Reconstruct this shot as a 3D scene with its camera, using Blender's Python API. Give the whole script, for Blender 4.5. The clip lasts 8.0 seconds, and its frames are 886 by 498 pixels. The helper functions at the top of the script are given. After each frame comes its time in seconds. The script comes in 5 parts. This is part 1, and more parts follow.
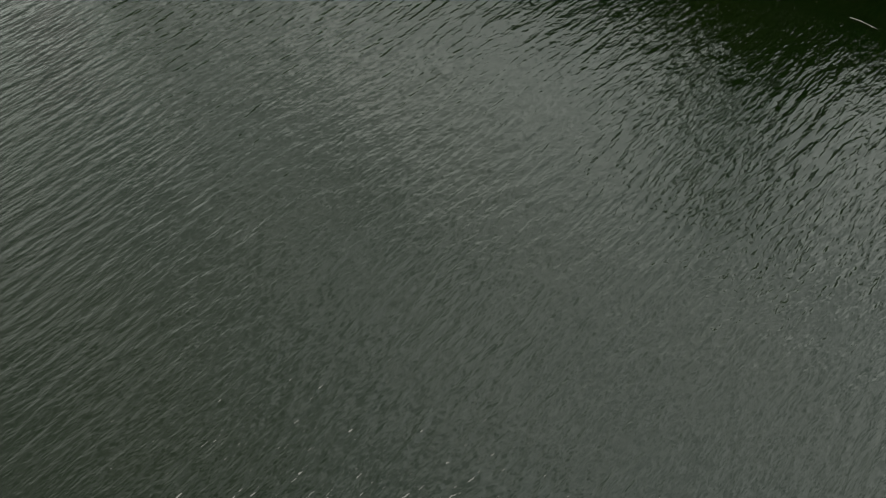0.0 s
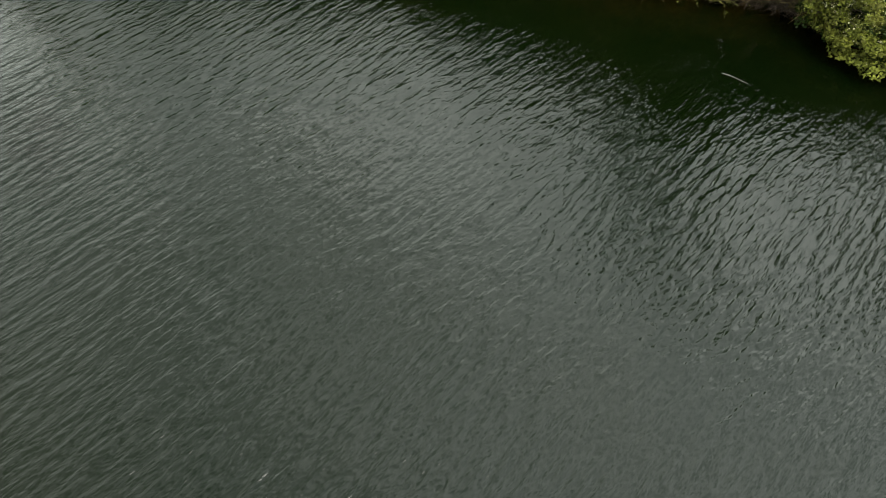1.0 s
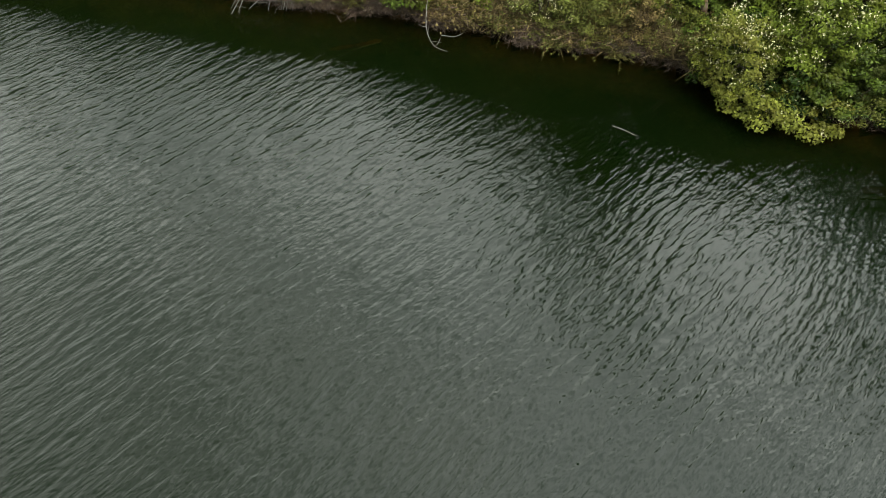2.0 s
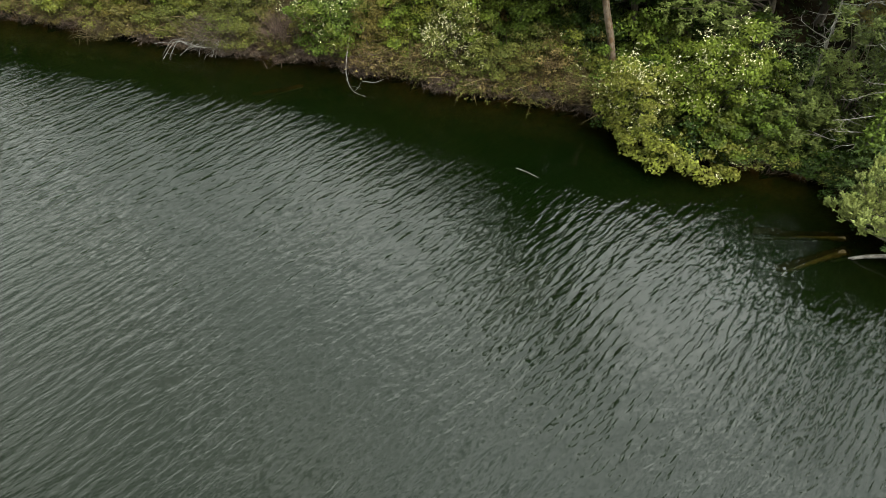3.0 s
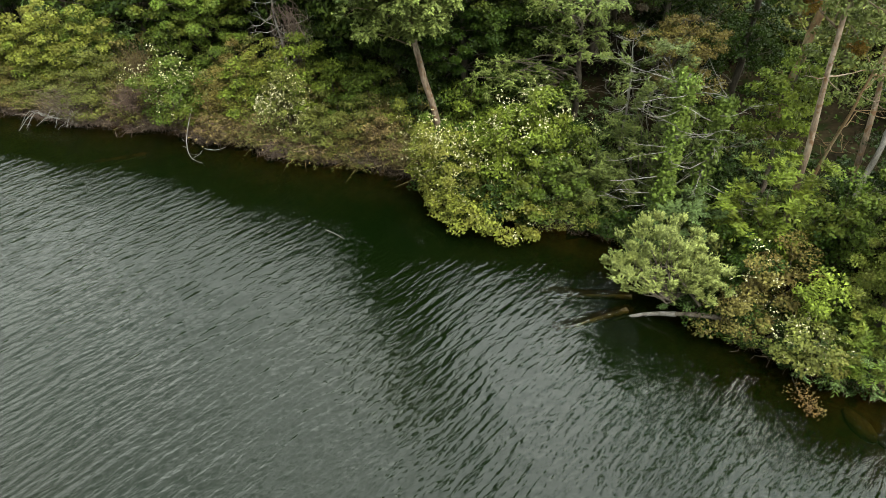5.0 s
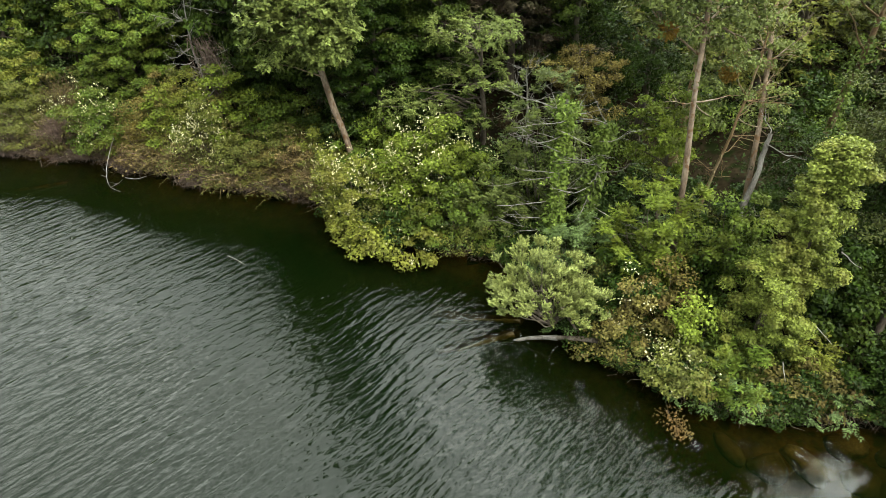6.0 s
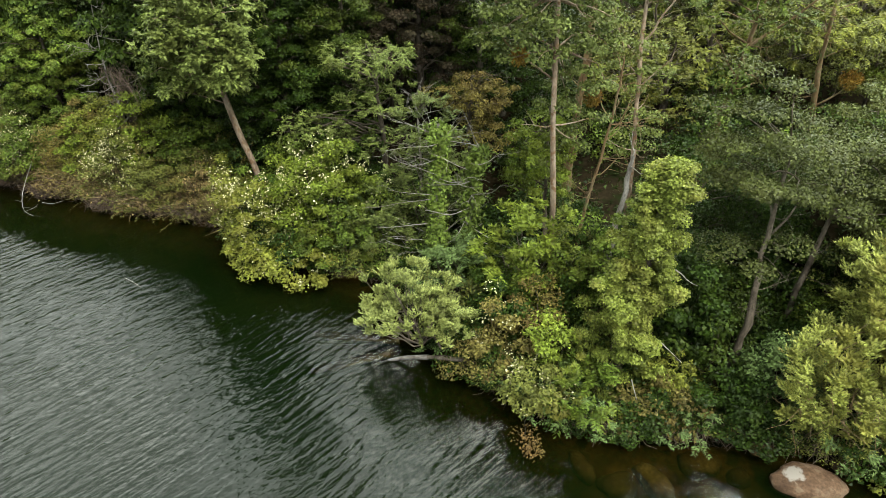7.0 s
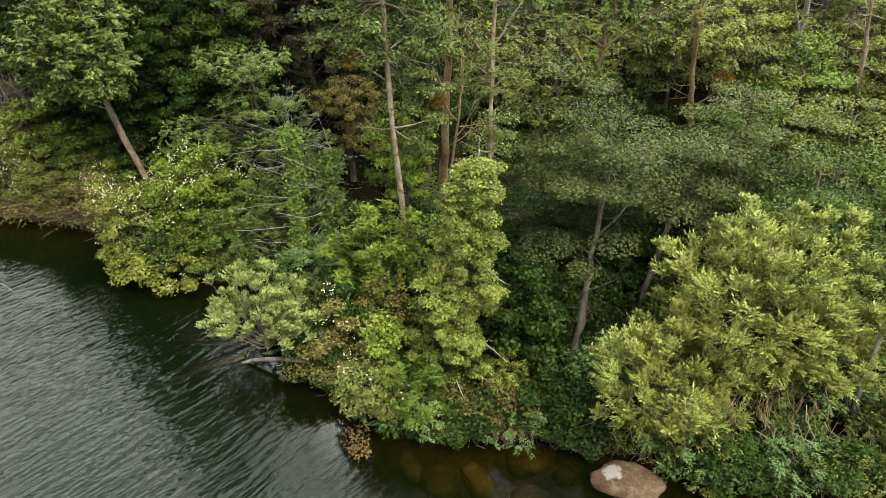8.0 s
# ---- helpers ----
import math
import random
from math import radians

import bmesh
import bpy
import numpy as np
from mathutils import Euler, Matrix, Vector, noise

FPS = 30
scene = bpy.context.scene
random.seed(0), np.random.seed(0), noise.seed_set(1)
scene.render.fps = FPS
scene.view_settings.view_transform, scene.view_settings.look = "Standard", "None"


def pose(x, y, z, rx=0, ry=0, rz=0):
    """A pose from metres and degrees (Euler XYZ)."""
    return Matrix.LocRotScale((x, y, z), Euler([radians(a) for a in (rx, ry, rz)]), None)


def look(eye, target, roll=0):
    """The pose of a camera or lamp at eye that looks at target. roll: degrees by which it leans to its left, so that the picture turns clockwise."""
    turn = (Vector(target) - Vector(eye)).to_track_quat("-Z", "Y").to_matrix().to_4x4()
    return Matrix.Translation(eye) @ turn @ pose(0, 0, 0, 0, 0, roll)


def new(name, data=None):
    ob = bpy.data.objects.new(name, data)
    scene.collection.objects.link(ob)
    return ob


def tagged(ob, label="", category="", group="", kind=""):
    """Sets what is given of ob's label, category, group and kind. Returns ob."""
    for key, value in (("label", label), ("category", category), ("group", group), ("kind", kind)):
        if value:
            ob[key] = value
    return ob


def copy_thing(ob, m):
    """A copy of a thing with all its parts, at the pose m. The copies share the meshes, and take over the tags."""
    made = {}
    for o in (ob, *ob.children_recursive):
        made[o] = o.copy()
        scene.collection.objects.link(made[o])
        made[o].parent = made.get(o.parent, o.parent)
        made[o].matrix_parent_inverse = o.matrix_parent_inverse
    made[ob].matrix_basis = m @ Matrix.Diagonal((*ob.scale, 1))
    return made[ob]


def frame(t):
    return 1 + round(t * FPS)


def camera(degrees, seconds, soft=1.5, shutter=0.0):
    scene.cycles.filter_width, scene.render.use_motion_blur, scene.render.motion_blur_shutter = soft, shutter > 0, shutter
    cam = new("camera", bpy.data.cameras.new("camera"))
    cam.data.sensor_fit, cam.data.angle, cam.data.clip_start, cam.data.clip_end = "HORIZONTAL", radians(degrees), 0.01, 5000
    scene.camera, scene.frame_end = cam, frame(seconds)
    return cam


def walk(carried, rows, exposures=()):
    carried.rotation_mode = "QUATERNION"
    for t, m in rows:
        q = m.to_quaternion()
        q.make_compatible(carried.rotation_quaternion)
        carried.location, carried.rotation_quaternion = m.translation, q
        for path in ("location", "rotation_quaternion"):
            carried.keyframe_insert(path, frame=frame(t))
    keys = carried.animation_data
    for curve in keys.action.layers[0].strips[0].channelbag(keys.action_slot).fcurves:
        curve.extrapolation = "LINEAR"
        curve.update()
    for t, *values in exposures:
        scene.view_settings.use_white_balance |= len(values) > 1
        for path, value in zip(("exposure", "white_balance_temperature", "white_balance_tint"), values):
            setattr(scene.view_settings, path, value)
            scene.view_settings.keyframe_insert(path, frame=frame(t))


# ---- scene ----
import itertools

cam = camera(66.9, 8.0, soft=0.7, shutter=0.08)
# seconds, x, y, z, yaw, pitch, roll
PATH = [
    (0.0, 0.44, -0.51, 17.24, -0.36, -60.32, 2.4),
    (0.5, 2.48, -0.70, 17.31, -0.56, -57.52, 2.2),
    (1.0, 4.52, -0.89, 17.37, -0.69, -55.10, 2.0),
    (1.5, 6.57, -1.05, 17.43, -0.61, -52.58, 1.8),
    (3.0, 12.70, -1.69, 17.64, 0.54, -46.25, 1.3),
    (3.5, 14.74, -1.77, 17.68, 0.88, -44.55, 1.1),
    (4.0, 16.78, -1.83, 17.65, 1.26, -43.15, 0.7),
    (4.5, 18.87, -1.98, 17.60, 1.38, -41.44, 0.6),
    (6.0, 25.38, -2.27, 17.38, 2.15, -37.03, -0.1),
    (6.5, 27.69, -2.51, 17.40, 2.32, -35.47, -0.1),
    (7.0, 30.12, -2.59, 17.36, 2.51, -34.56, -0.4),
    (7.5, 32.78, -2.57, 17.31, 2.67, -34.31, -0.8),
    (8.0, 35.63, -2.56, 17.28, 2.60, -34.10, -0.9),
]
walk(cam, [(t, pose(x, y, z, 90 + pitch, 0, yaw) @ pose(0, 0, 0, 0, 0, roll)) for t, x, y, z, yaw, pitch, roll in PATH],
     exposures=[(0.0, 0.22), (1.5, 0.58), (3.5, 0.88), (4.5, 1.05), (6.5, 1.16), (8.0, 1.06)])

# ---- sky and sun: a bright, broken overcast ----
SUN_ELEVATION, SUN_AZIMUTH = 60, 145
world = bpy.data.worlds.new("overcast_sky")
scene.world = world
world.use_nodes = True
wn, wl = world.node_tree.nodes, world.node_tree.links
wn.clear()
sky = wn.new("ShaderNodeTexSky")
sky.sky_type, sky.sun_disc = "NISHITA", False
sky.sun_elevation, sky.sun_rotation = radians(SUN_ELEVATION), radians(SUN_AZIMUTH)
sky.dust_density = 3.0
clear_sky = wn.new("ShaderNodeBackground")
clear_sky.inputs["Strength"].default_value = 0.12
wl.new(sky.outputs[0], clear_sky.inputs["Color"])
coord = wn.new("ShaderNodeTexCoord")
cloud_noise = wn.new("ShaderNodeTexNoise")
cloud_noise.inputs["Scale"].default_value, cloud_noise.inputs["Detail"].default_value = 4.5, 6
wl.new(coord.outputs["Generated"], cloud_noise.inputs["Vector"])
cloud_ramp = wn.new("ShaderNodeValToRGB")
cloud_ramp.color_ramp.elements[0].position, cloud_ramp.color_ramp.elements[0].color = 0.36, (0.4, 0.45, 0.415, 1)
cloud_ramp.color_ramp.elements[1].position, cloud_ramp.color_ramp.elements[1].color = 0.64, (1.4, 1.485, 1.34, 1)
wl.new(cloud_noise.outputs["Fac"], cloud_ramp.inputs["Fac"])
# the cloud is thinnest high up on the right
az, el = radians(SUN_AZIMUTH), radians(SUN_ELEVATION)
sun_way = (math.sin(az) * math.cos(el), math.cos(az) * math.cos(el), math.sin(el))


def sky_math(kind, a, b):
    node = wn.new("ShaderNodeMath")
    node.operation = kind
    for sock, v in zip(node.inputs, (a, b)):
        if isinstance(v, (int, float)):
            sock.default_value = v
        else:
            wl.new(v, sock)
    return node.outputs[0]


parts_of_way = wn.new("ShaderNodeSeparateXYZ")
wl.new(coord.outputs["Generated"], parts_of_way.inputs[0])
toward = wn.new("ShaderNodeVectorMath")
toward.operation = "DOT_PRODUCT"
toward.inputs[1].default_value = (0.42, 0.06, 0.906)
wl.new(coord.outputs["Generated"], toward.inputs[0])
glow = sky_math("POWER", sky_math("MAXIMUM", toward.outputs["Value"], 0.0), 5.0)
upward = sky_math("MAXIMUM", parts_of_way.outputs["Z"], 0.0)
# thinner cloud towards the far side of the lake, heavier behind
ahead = sky_math("MINIMUM", sky_math("MAXIMUM", parts_of_way.outputs["Y"], 0.0), 0.73)
behind = sky_math("MINIMUM", parts_of_way.outputs["Y"], 0.0)
far_side = sky_math("ADD", sky_math("MULTIPLY", sky_math("MULTIPLY", ahead, ahead), 6.8), sky_math("ADD", sky_math("MULTIPLY", behind, 2.2), sky_math("MULTIPLY", parts_of_way.outputs["X"], 0.6)))
bright = sky_math("ADD", sky_math("ADD", sky_math("MULTIPLY", upward, -1.0), 2.42), sky_math("ADD", far_side, sky_math("MULTIPLY", glow, 2.6)))
bright = sky_math("MAXIMUM", bright, 0.4)
# an overcast sky dims towards the horizon
low_dim = sky_math("ADD", sky_math("MULTIPLY", sky_math("MINIMUM", sky_math("MULTIPLY", upward, 2.3), 1.0), 0.75), 0.25)
bright = sky_math("MULTIPLY", bright, low_dim)
clouds = wn.new("ShaderNodeBackground")
wl.new(bright, clouds.inputs["Strength"])
cool = wn.new("ShaderNodeMix")
cool.data_type, cool.blend_type = "RGBA", "MULTIPLY"
cool.inputs[7].default_value = (1.0, 1.0, 1.05, 1)
wl.new(glow, cool.inputs[0])
wl.new(cloud_ramp.outputs["Color"], cool.inputs[6])
wl.new(cool.outputs[2], clouds.inputs["Color"])
cover = wn.new("ShaderNodeMixShader")
cover.inputs["Fac"].default_value = 0.85
wl.new(clear_sky.outputs[0], cover.inputs[1])
wl.new(clouds.outputs[0], cover.inputs[2])
world_out = wn.new("ShaderNodeOutputWorld")
wl.new(cover.outputs[0], world_out.inputs["Surface"])
sun_data = bpy.data.lights.new("sun", "SUN")
sun_data.energy, sun_data.angle, sun_data.color = 2.5, radians(30), (1.0, 0.96, 0.88)
sun = new("sun", sun_data)
sun.matrix_world = look([200 * a for a in sun_way], (0, 0, 0))


# ---- materials ----
def nodes_of(name):
    m = bpy.data.materials.new(name)
    m.use_nodes = True
    return m, m.node_tree.nodes, m.node_tree.links, m.node_tree.nodes["Principled BSDF"]


def ramp_node(n, stops):
    r = n.new("ShaderNodeValToRGB")
    e = r.color_ramp.elements
    while len(e) < len(stops):
        e.new(0.5)
    for one, (p, c) in zip(e, stops):
        one.position, one.color = p, (*c, 1)
    return r


def mix_node(n, l, kind, fac, a, b):
    x = n.new("ShaderNodeMix")
    x.data_type, x.blend_type = "RGBA", kind
    for sock, v in ((x.inputs[0], fac), (x.inputs[6], a), (x.inputs[7], b)):
        if isinstance(v, (int, float)):
            sock.default_value = v
        elif isinstance(v, tuple):
            sock.default_value = (*v, 1)
        else:
            l.new(v, sock)
    return x.outputs[2]


def leaf_material(name, dark, mid, light, tinge, rough=0.5, through_light=0.09, patch=0.7):
    """Leaves: each one its own tone, with patches of a second colour over the plant."""
    m, n, l, p = nodes_of(name)
    geo, info, tc = n.new("ShaderNodeNewGeometry"), n.new("ShaderNodeObjectInfo"), n.new("ShaderNodeTexCoord")
    warm = (1.2, 1.18, 1.16)
    tones = ramp_node(n, [(0.0, [1.0 * v * w for v, w in zip(dark, warm)]), (0.45, [v * w for v, w in zip(mid, warm)]), (0.95, [1.1 * v * w for v, w in zip(light, warm)])])
    l.new(geo.outputs["Random Per Island"], tones.inputs["Fac"])
    nz = n.new("ShaderNodeTexNoise")
    nz.inputs["Scale"].default_value, nz.inputs["Detail"].default_value = patch, 3
    l.new(tc.outputs["Object"], nz.inputs["Vector"])
    lim = ramp_node(n, [(0.45, (0, 0, 0)), (0.68, (0.75, 0.75, 0.75))])
    l.new(nz.outputs["Fac"], lim.inputs["Fac"])
    col = mix_node(n, l, "MIX", lim.outputs["Color"], tones.outputs["Color"], tinge)
    bough = n.new("ShaderNodeTexNoise")
    bough.inputs["Scale"].default_value, bough.inputs["Detail"].default_value = 1.7, 2
    l.new(tc.outputs["Object"], bough.inputs["Vector"])
    shade_of = ramp_node(n, [(0.32, (0.68, 0.68, 0.68)), (0.68, (1.34, 1.34, 1.28))])
    l.new(bough.outputs["Fac"], shade_of.inputs["Fac"])
    col = mix_node(n, l, "MULTIPLY", 1.0, col, shade_of.outputs["Color"])
    hsv = n.new("ShaderNodeHueSaturation")
    mr = n.new("ShaderNodeMapRange")
    mr.inputs["To Min"].default_value, mr.inputs["To Max"].default_value = 0.75, 1.25
    l.new(info.outputs["Random"], mr.inputs["Value"])
    l.new(mr.outputs["Result"], hsv.inputs["Value"])
    l.new(col, hsv.inputs["Color"])
    l.new(hsv.outputs["Color"], p.inputs["Base Color"])
    p.inputs["Roughness"].default_value = rough
    p.inputs["Specular IOR Level"].default_value = 0.1
    tr = n.new("ShaderNodeBsdfTranslucent")
    l.new(hsv.outputs["Color"], tr.inputs["Color"])
    mx = n.new("ShaderNodeMixShader")
    mx.inputs["Fac"].default_value = through_light
    l.new(p.outputs[0], mx.inputs[1])
    l.new(tr.outputs[0], mx.inputs[2])
    l.new(mx.outputs[0], n["Material Output"].inputs["Surface"])
    return m


def rough_material(name, dark, mid, light, scale, stretch=(1, 1, 1), rough=0.85, bump=0.4, fleck=None, gloss=0.12):
    """Bark, wood, soil and stone: two scales of mottling and a bump."""
    m, n, l, p = nodes_of(name)
    tc, mp, info = n.new("ShaderNodeTexCoord"), n.new("ShaderNodeMapping"), n.new("ShaderNodeObjectInfo")
    mp.inputs["Scale"].default_value = stretch
    l.new(tc.outputs["Object"], mp.inputs["Vector"])
    big, fine = n.new("ShaderNodeTexNoise"), n.new("ShaderNodeTexNoise")
    for nz, s, d in ((big, scale, 4), (fine, scale * 7, 6)):
        nz.inputs["Scale"].default_value, nz.inputs["Detail"].default_value = s, d
        l.new(mp.outputs[0], nz.inputs["Vector"])
    tones = ramp_node(n, [(0.3, dark), (0.5, mid), (0.72, light)])
    l.new(big.outputs["Fac"], tones.inputs["Fac"])
    grain = ramp_node(n, [(0.3, (0.5, 0.5, 0.5)), (0.7, (1.25, 1.25, 1.25))])
    l.new(fine.outputs["Fac"], grain.inputs["Fac"])
    col = mix_node(n, l, "MULTIPLY", 0.8, tones.outputs["Color"], grain.outputs["Color"])
    if fleck:
        vor = n.new("ShaderNodeTexNoise")
        vor.inputs["Scale"].default_value, vor.inputs["Detail"].default_value = scale * 2.3, 2
        l.new(tc.outputs["Object"], vor.inputs["Vector"])
        lim = ramp_node(n, [(0.56, (0, 0, 0)), (0.66, (1, 1, 1))])
        l.new(vor.outputs["Fac"], lim.inputs["Fac"])
        col = mix_node(n, l, "MIX", lim.outputs["Color"], col, fleck)
    hsv = n.new("ShaderNodeHueSaturation")
    mr = n.new("ShaderNodeMapRange")
    mr.inputs["To Min"].default_value, mr.inputs["To Max"].default_value = 0.8, 1.2
    l.new(info.outputs["Random"], mr.inputs["Value"])
    l.new(mr.outputs["Result"], hsv.inputs["Value"])
    l.new(col, hsv.inputs["Color"])
    l.new(hsv.outputs["Color"], p.inputs["Base Color"])
    p.inputs["Roughness"].default_value = rough
    p.inputs["Specular IOR Level"].default_value = gloss
    b = n.new("ShaderNodeBump")
    b.inputs["Strength"].default_value, b.inputs["Distance"].default_value = bump, 0.03
    l.new(fine.outputs["Fac"], b.inputs["Height"])
    l.new(b.outputs[0], p.inputs["Normal"])
    return m


GREEN = leaf_material("green_leaf", (0.02704, 0.0416, 0.00598), (0.052, 0.08, 0.0115), (0.0806, 0.124, 0.01783), (0.082, 0.088, 0.012))
# a deep green, darkened further to put shade into gaps between crowns
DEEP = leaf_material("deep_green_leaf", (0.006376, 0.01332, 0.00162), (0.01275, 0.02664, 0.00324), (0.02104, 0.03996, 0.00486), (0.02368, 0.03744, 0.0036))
FOREST = leaf_material("forest_leaf", (0.0131, 0.02309, 0.003547), (0.0262, 0.04618, 0.007095), (0.04322, 0.06927, 0.01064), (0.05065, 0.05892, 0.007095), patch=0.3)
OLIVE = leaf_material("olive_leaf", (0.03536, 0.04056, 0.00936), (0.068, 0.078, 0.018), (0.1054, 0.1209, 0.0279), (0.08, 0.076, 0.0145), patch=0.3)
ALDER = leaf_material("alder_leaf", (0.0234, 0.02912, 0.007696), (0.045, 0.056, 0.0148), (0.06975, 0.0868, 0.02294), (0.056, 0.06, 0.013), patch=0.3)
YELLOW = leaf_material("yellow_green_leaf", (0.0416, 0.04784, 0.00754), (0.08, 0.092, 0.0145), (0.124, 0.1426, 0.02248), (0.092, 0.085, 0.016))
LIME = leaf_material("lime_leaf", (0.03848, 0.05304, 0.00676), (0.074, 0.102, 0.013), (0.1147, 0.1581, 0.02015), (0.09, 0.104, 0.013))
BLUISH = leaf_material("bluish_green_leaf", (0.0312, 0.04784, 0.0156), (0.06, 0.092, 0.03), (0.093, 0.1426, 0.0465), (0.055, 0.084, 0.02))
WILLOW = leaf_material("pale_willow_leaf", (0.0572, 0.06604, 0.0156), (0.11, 0.127, 0.03), (0.1705, 0.1968, 0.0465), (0.132, 0.122, 0.026))
SAGE = leaf_material("pale_sage_leaf", (0.078, 0.09256, 0.0286), (0.15, 0.178, 0.055), (0.2325, 0.2759, 0.08525), (0.155, 0.175, 0.045))
IVY = leaf_material("ivy_leaf", (0.04472, 0.05616, 0.01092), (0.086, 0.108, 0.021), (0.1333, 0.1674, 0.03255), (0.118, 0.112, 0.026), rough=0.35)
BROWN = leaf_material("brown_leaf", (0.03224, 0.02288, 0.0104), (0.062, 0.044, 0.02), (0.0961, 0.0682, 0.031), (0.06, 0.056, 0.018))
GOLDEN = leaf_material("golden_brown_leaf", (0.04888, 0.0416, 0.01092), (0.094, 0.08, 0.021), (0.1457, 0.124, 0.03255), (0.078, 0.052, 0.02))
PURPLE = leaf_material("dull_purple_leaf", (0.013, 0.0104, 0.006), (0.0259, 0.0197, 0.0116), (0.0414, 0.0311, 0.0185), (0.0259, 0.0285, 0.0116))
RUST = leaf_material("rusty_leaf", (0.0312, 0.01976, 0.00728), (0.06, 0.038, 0.014), (0.093, 0.0589, 0.0217), (0.058, 0.052, 0.016))
BLOSSOM = leaf_material("white_blossom", (0.1664, 0.1612, 0.0988), (0.32, 0.31, 0.19), (0.496, 0.4805, 0.2945), (0.27, 0.265, 0.13), patch=2)
STRAW = leaf_material("dry_grass_blade", (0.04576, 0.03588, 0.01872), (0.088, 0.069, 0.036), (0.1364, 0.107, 0.0558), (0.068, 0.064, 0.024), rough=0.8)
TWIGS = leaf_material("dry_twig", (0.0364, 0.0286, 0.02288), (0.07, 0.055, 0.044), (0.1085, 0.08525, 0.0682), (0.074, 0.053, 0.044), rough=0.85, through_light=0.05)
TAN = leaf_material("dry_tan_leaf", (0.05304, 0.04108, 0.01716), (0.102, 0.079, 0.033), (0.1581, 0.1225, 0.05115), (0.085, 0.079, 0.023), rough=0.8)
MAUVE = leaf_material("dry_mauve_twig", (0.0364, 0.026, 0.02132), (0.07, 0.05, 0.041), (0.1085, 0.0775, 0.06355), (0.07, 0.054, 0.03), rough=0.85, through_light=0.03)
RUSSET = leaf_material("russet_olive_leaf", (0.03952, 0.03588, 0.00988), (0.076, 0.069, 0.019), (0.1178, 0.107, 0.02945), (0.1, 0.067, 0.024))
PALE = leaf_material("pale_green_leaf", (0.04108, 0.05356, 0.01404), (0.079, 0.103, 0.027), (0.1225, 0.1596, 0.04185), (0.086, 0.103, 0.023))
MISTLETOE = leaf_material("orange_mistletoe_leaf", (0.07, 0.038, 0.007), (0.13, 0.074, 0.013), (0.19, 0.115, 0.022), (0.12, 0.085, 0.015))
IVY_GREEN = leaf_material("green_ivy_leaf", (0.036, 0.055, 0.01), (0.07, 0.105, 0.019), (0.105, 0.155, 0.03), (0.085, 0.112, 0.02))
BARK = rough_material("grey_brown_bark", (0.04, 0.0336, 0.024), (0.096, 0.08, 0.06), (0.16, 0.144, 0.112), 3, (1, 1, 0.3))
PALE_BARK = rough_material("pale_tan_bark", (0.12, 0.088, 0.06), (0.215, 0.165, 0.117), (0.3, 0.25, 0.195), 2.2, (1, 1, 0.35), fleck=(0.14, 0.085, 0.045))
RED_BARK = rough_material("reddish_bark", (0.0778, 0.048, 0.027), (0.1555, 0.104, 0.054), (0.2138, 0.176, 0.108), 2.2, (1, 1, 0.35), fleck=(0.13, 0.14, 0.06))
DEAD = rough_material("weathered_grey_wood", (0.102, 0.0935, 0.0765), (0.1955, 0.1827, 0.1615), (0.306, 0.2932, 0.2635), 4, (1, 1, 0.4))
SUNKEN = rough_material("sunken_mossy_wood", (0.05, 0.038, 0.017), (0.092, 0.069, 0.028), (0.14, 0.105, 0.048), 3)
# leaf litter, its colour taken near black to carry the shade under the trees
SOIL = rough_material("shade_dark_litter_soil", (0.006, 0.0054, 0.003), (0.015, 0.0114, 0.006), (0.0252, 0.0192, 0.0102), 0.8, fleck=(0.009, 0.012, 0.0036), gloss=0.01)
SILT = rough_material("brown_lake_silt", (0.028, 0.016, 0.006), (0.05, 0.029, 0.011), (0.075, 0.046, 0.018), 0.9, fleck=(0.025, 0.022, 0.008), gloss=0.01)
STONE = rough_material("tan_boulder_stone", (0.05, 0.03, 0.018), (0.085, 0.052, 0.03), (0.12, 0.08, 0.05), 1.6, rough=0.8, bump=0.6, fleck=(0.11, 0.078, 0.05))
SUNKEN_STONE = rough_material("algae_covered_stone", (0.026, 0.017, 0.007), (0.05, 0.033, 0.013), (0.078, 0.053, 0.024), 1.6, rough=0.7, bump=0.5)


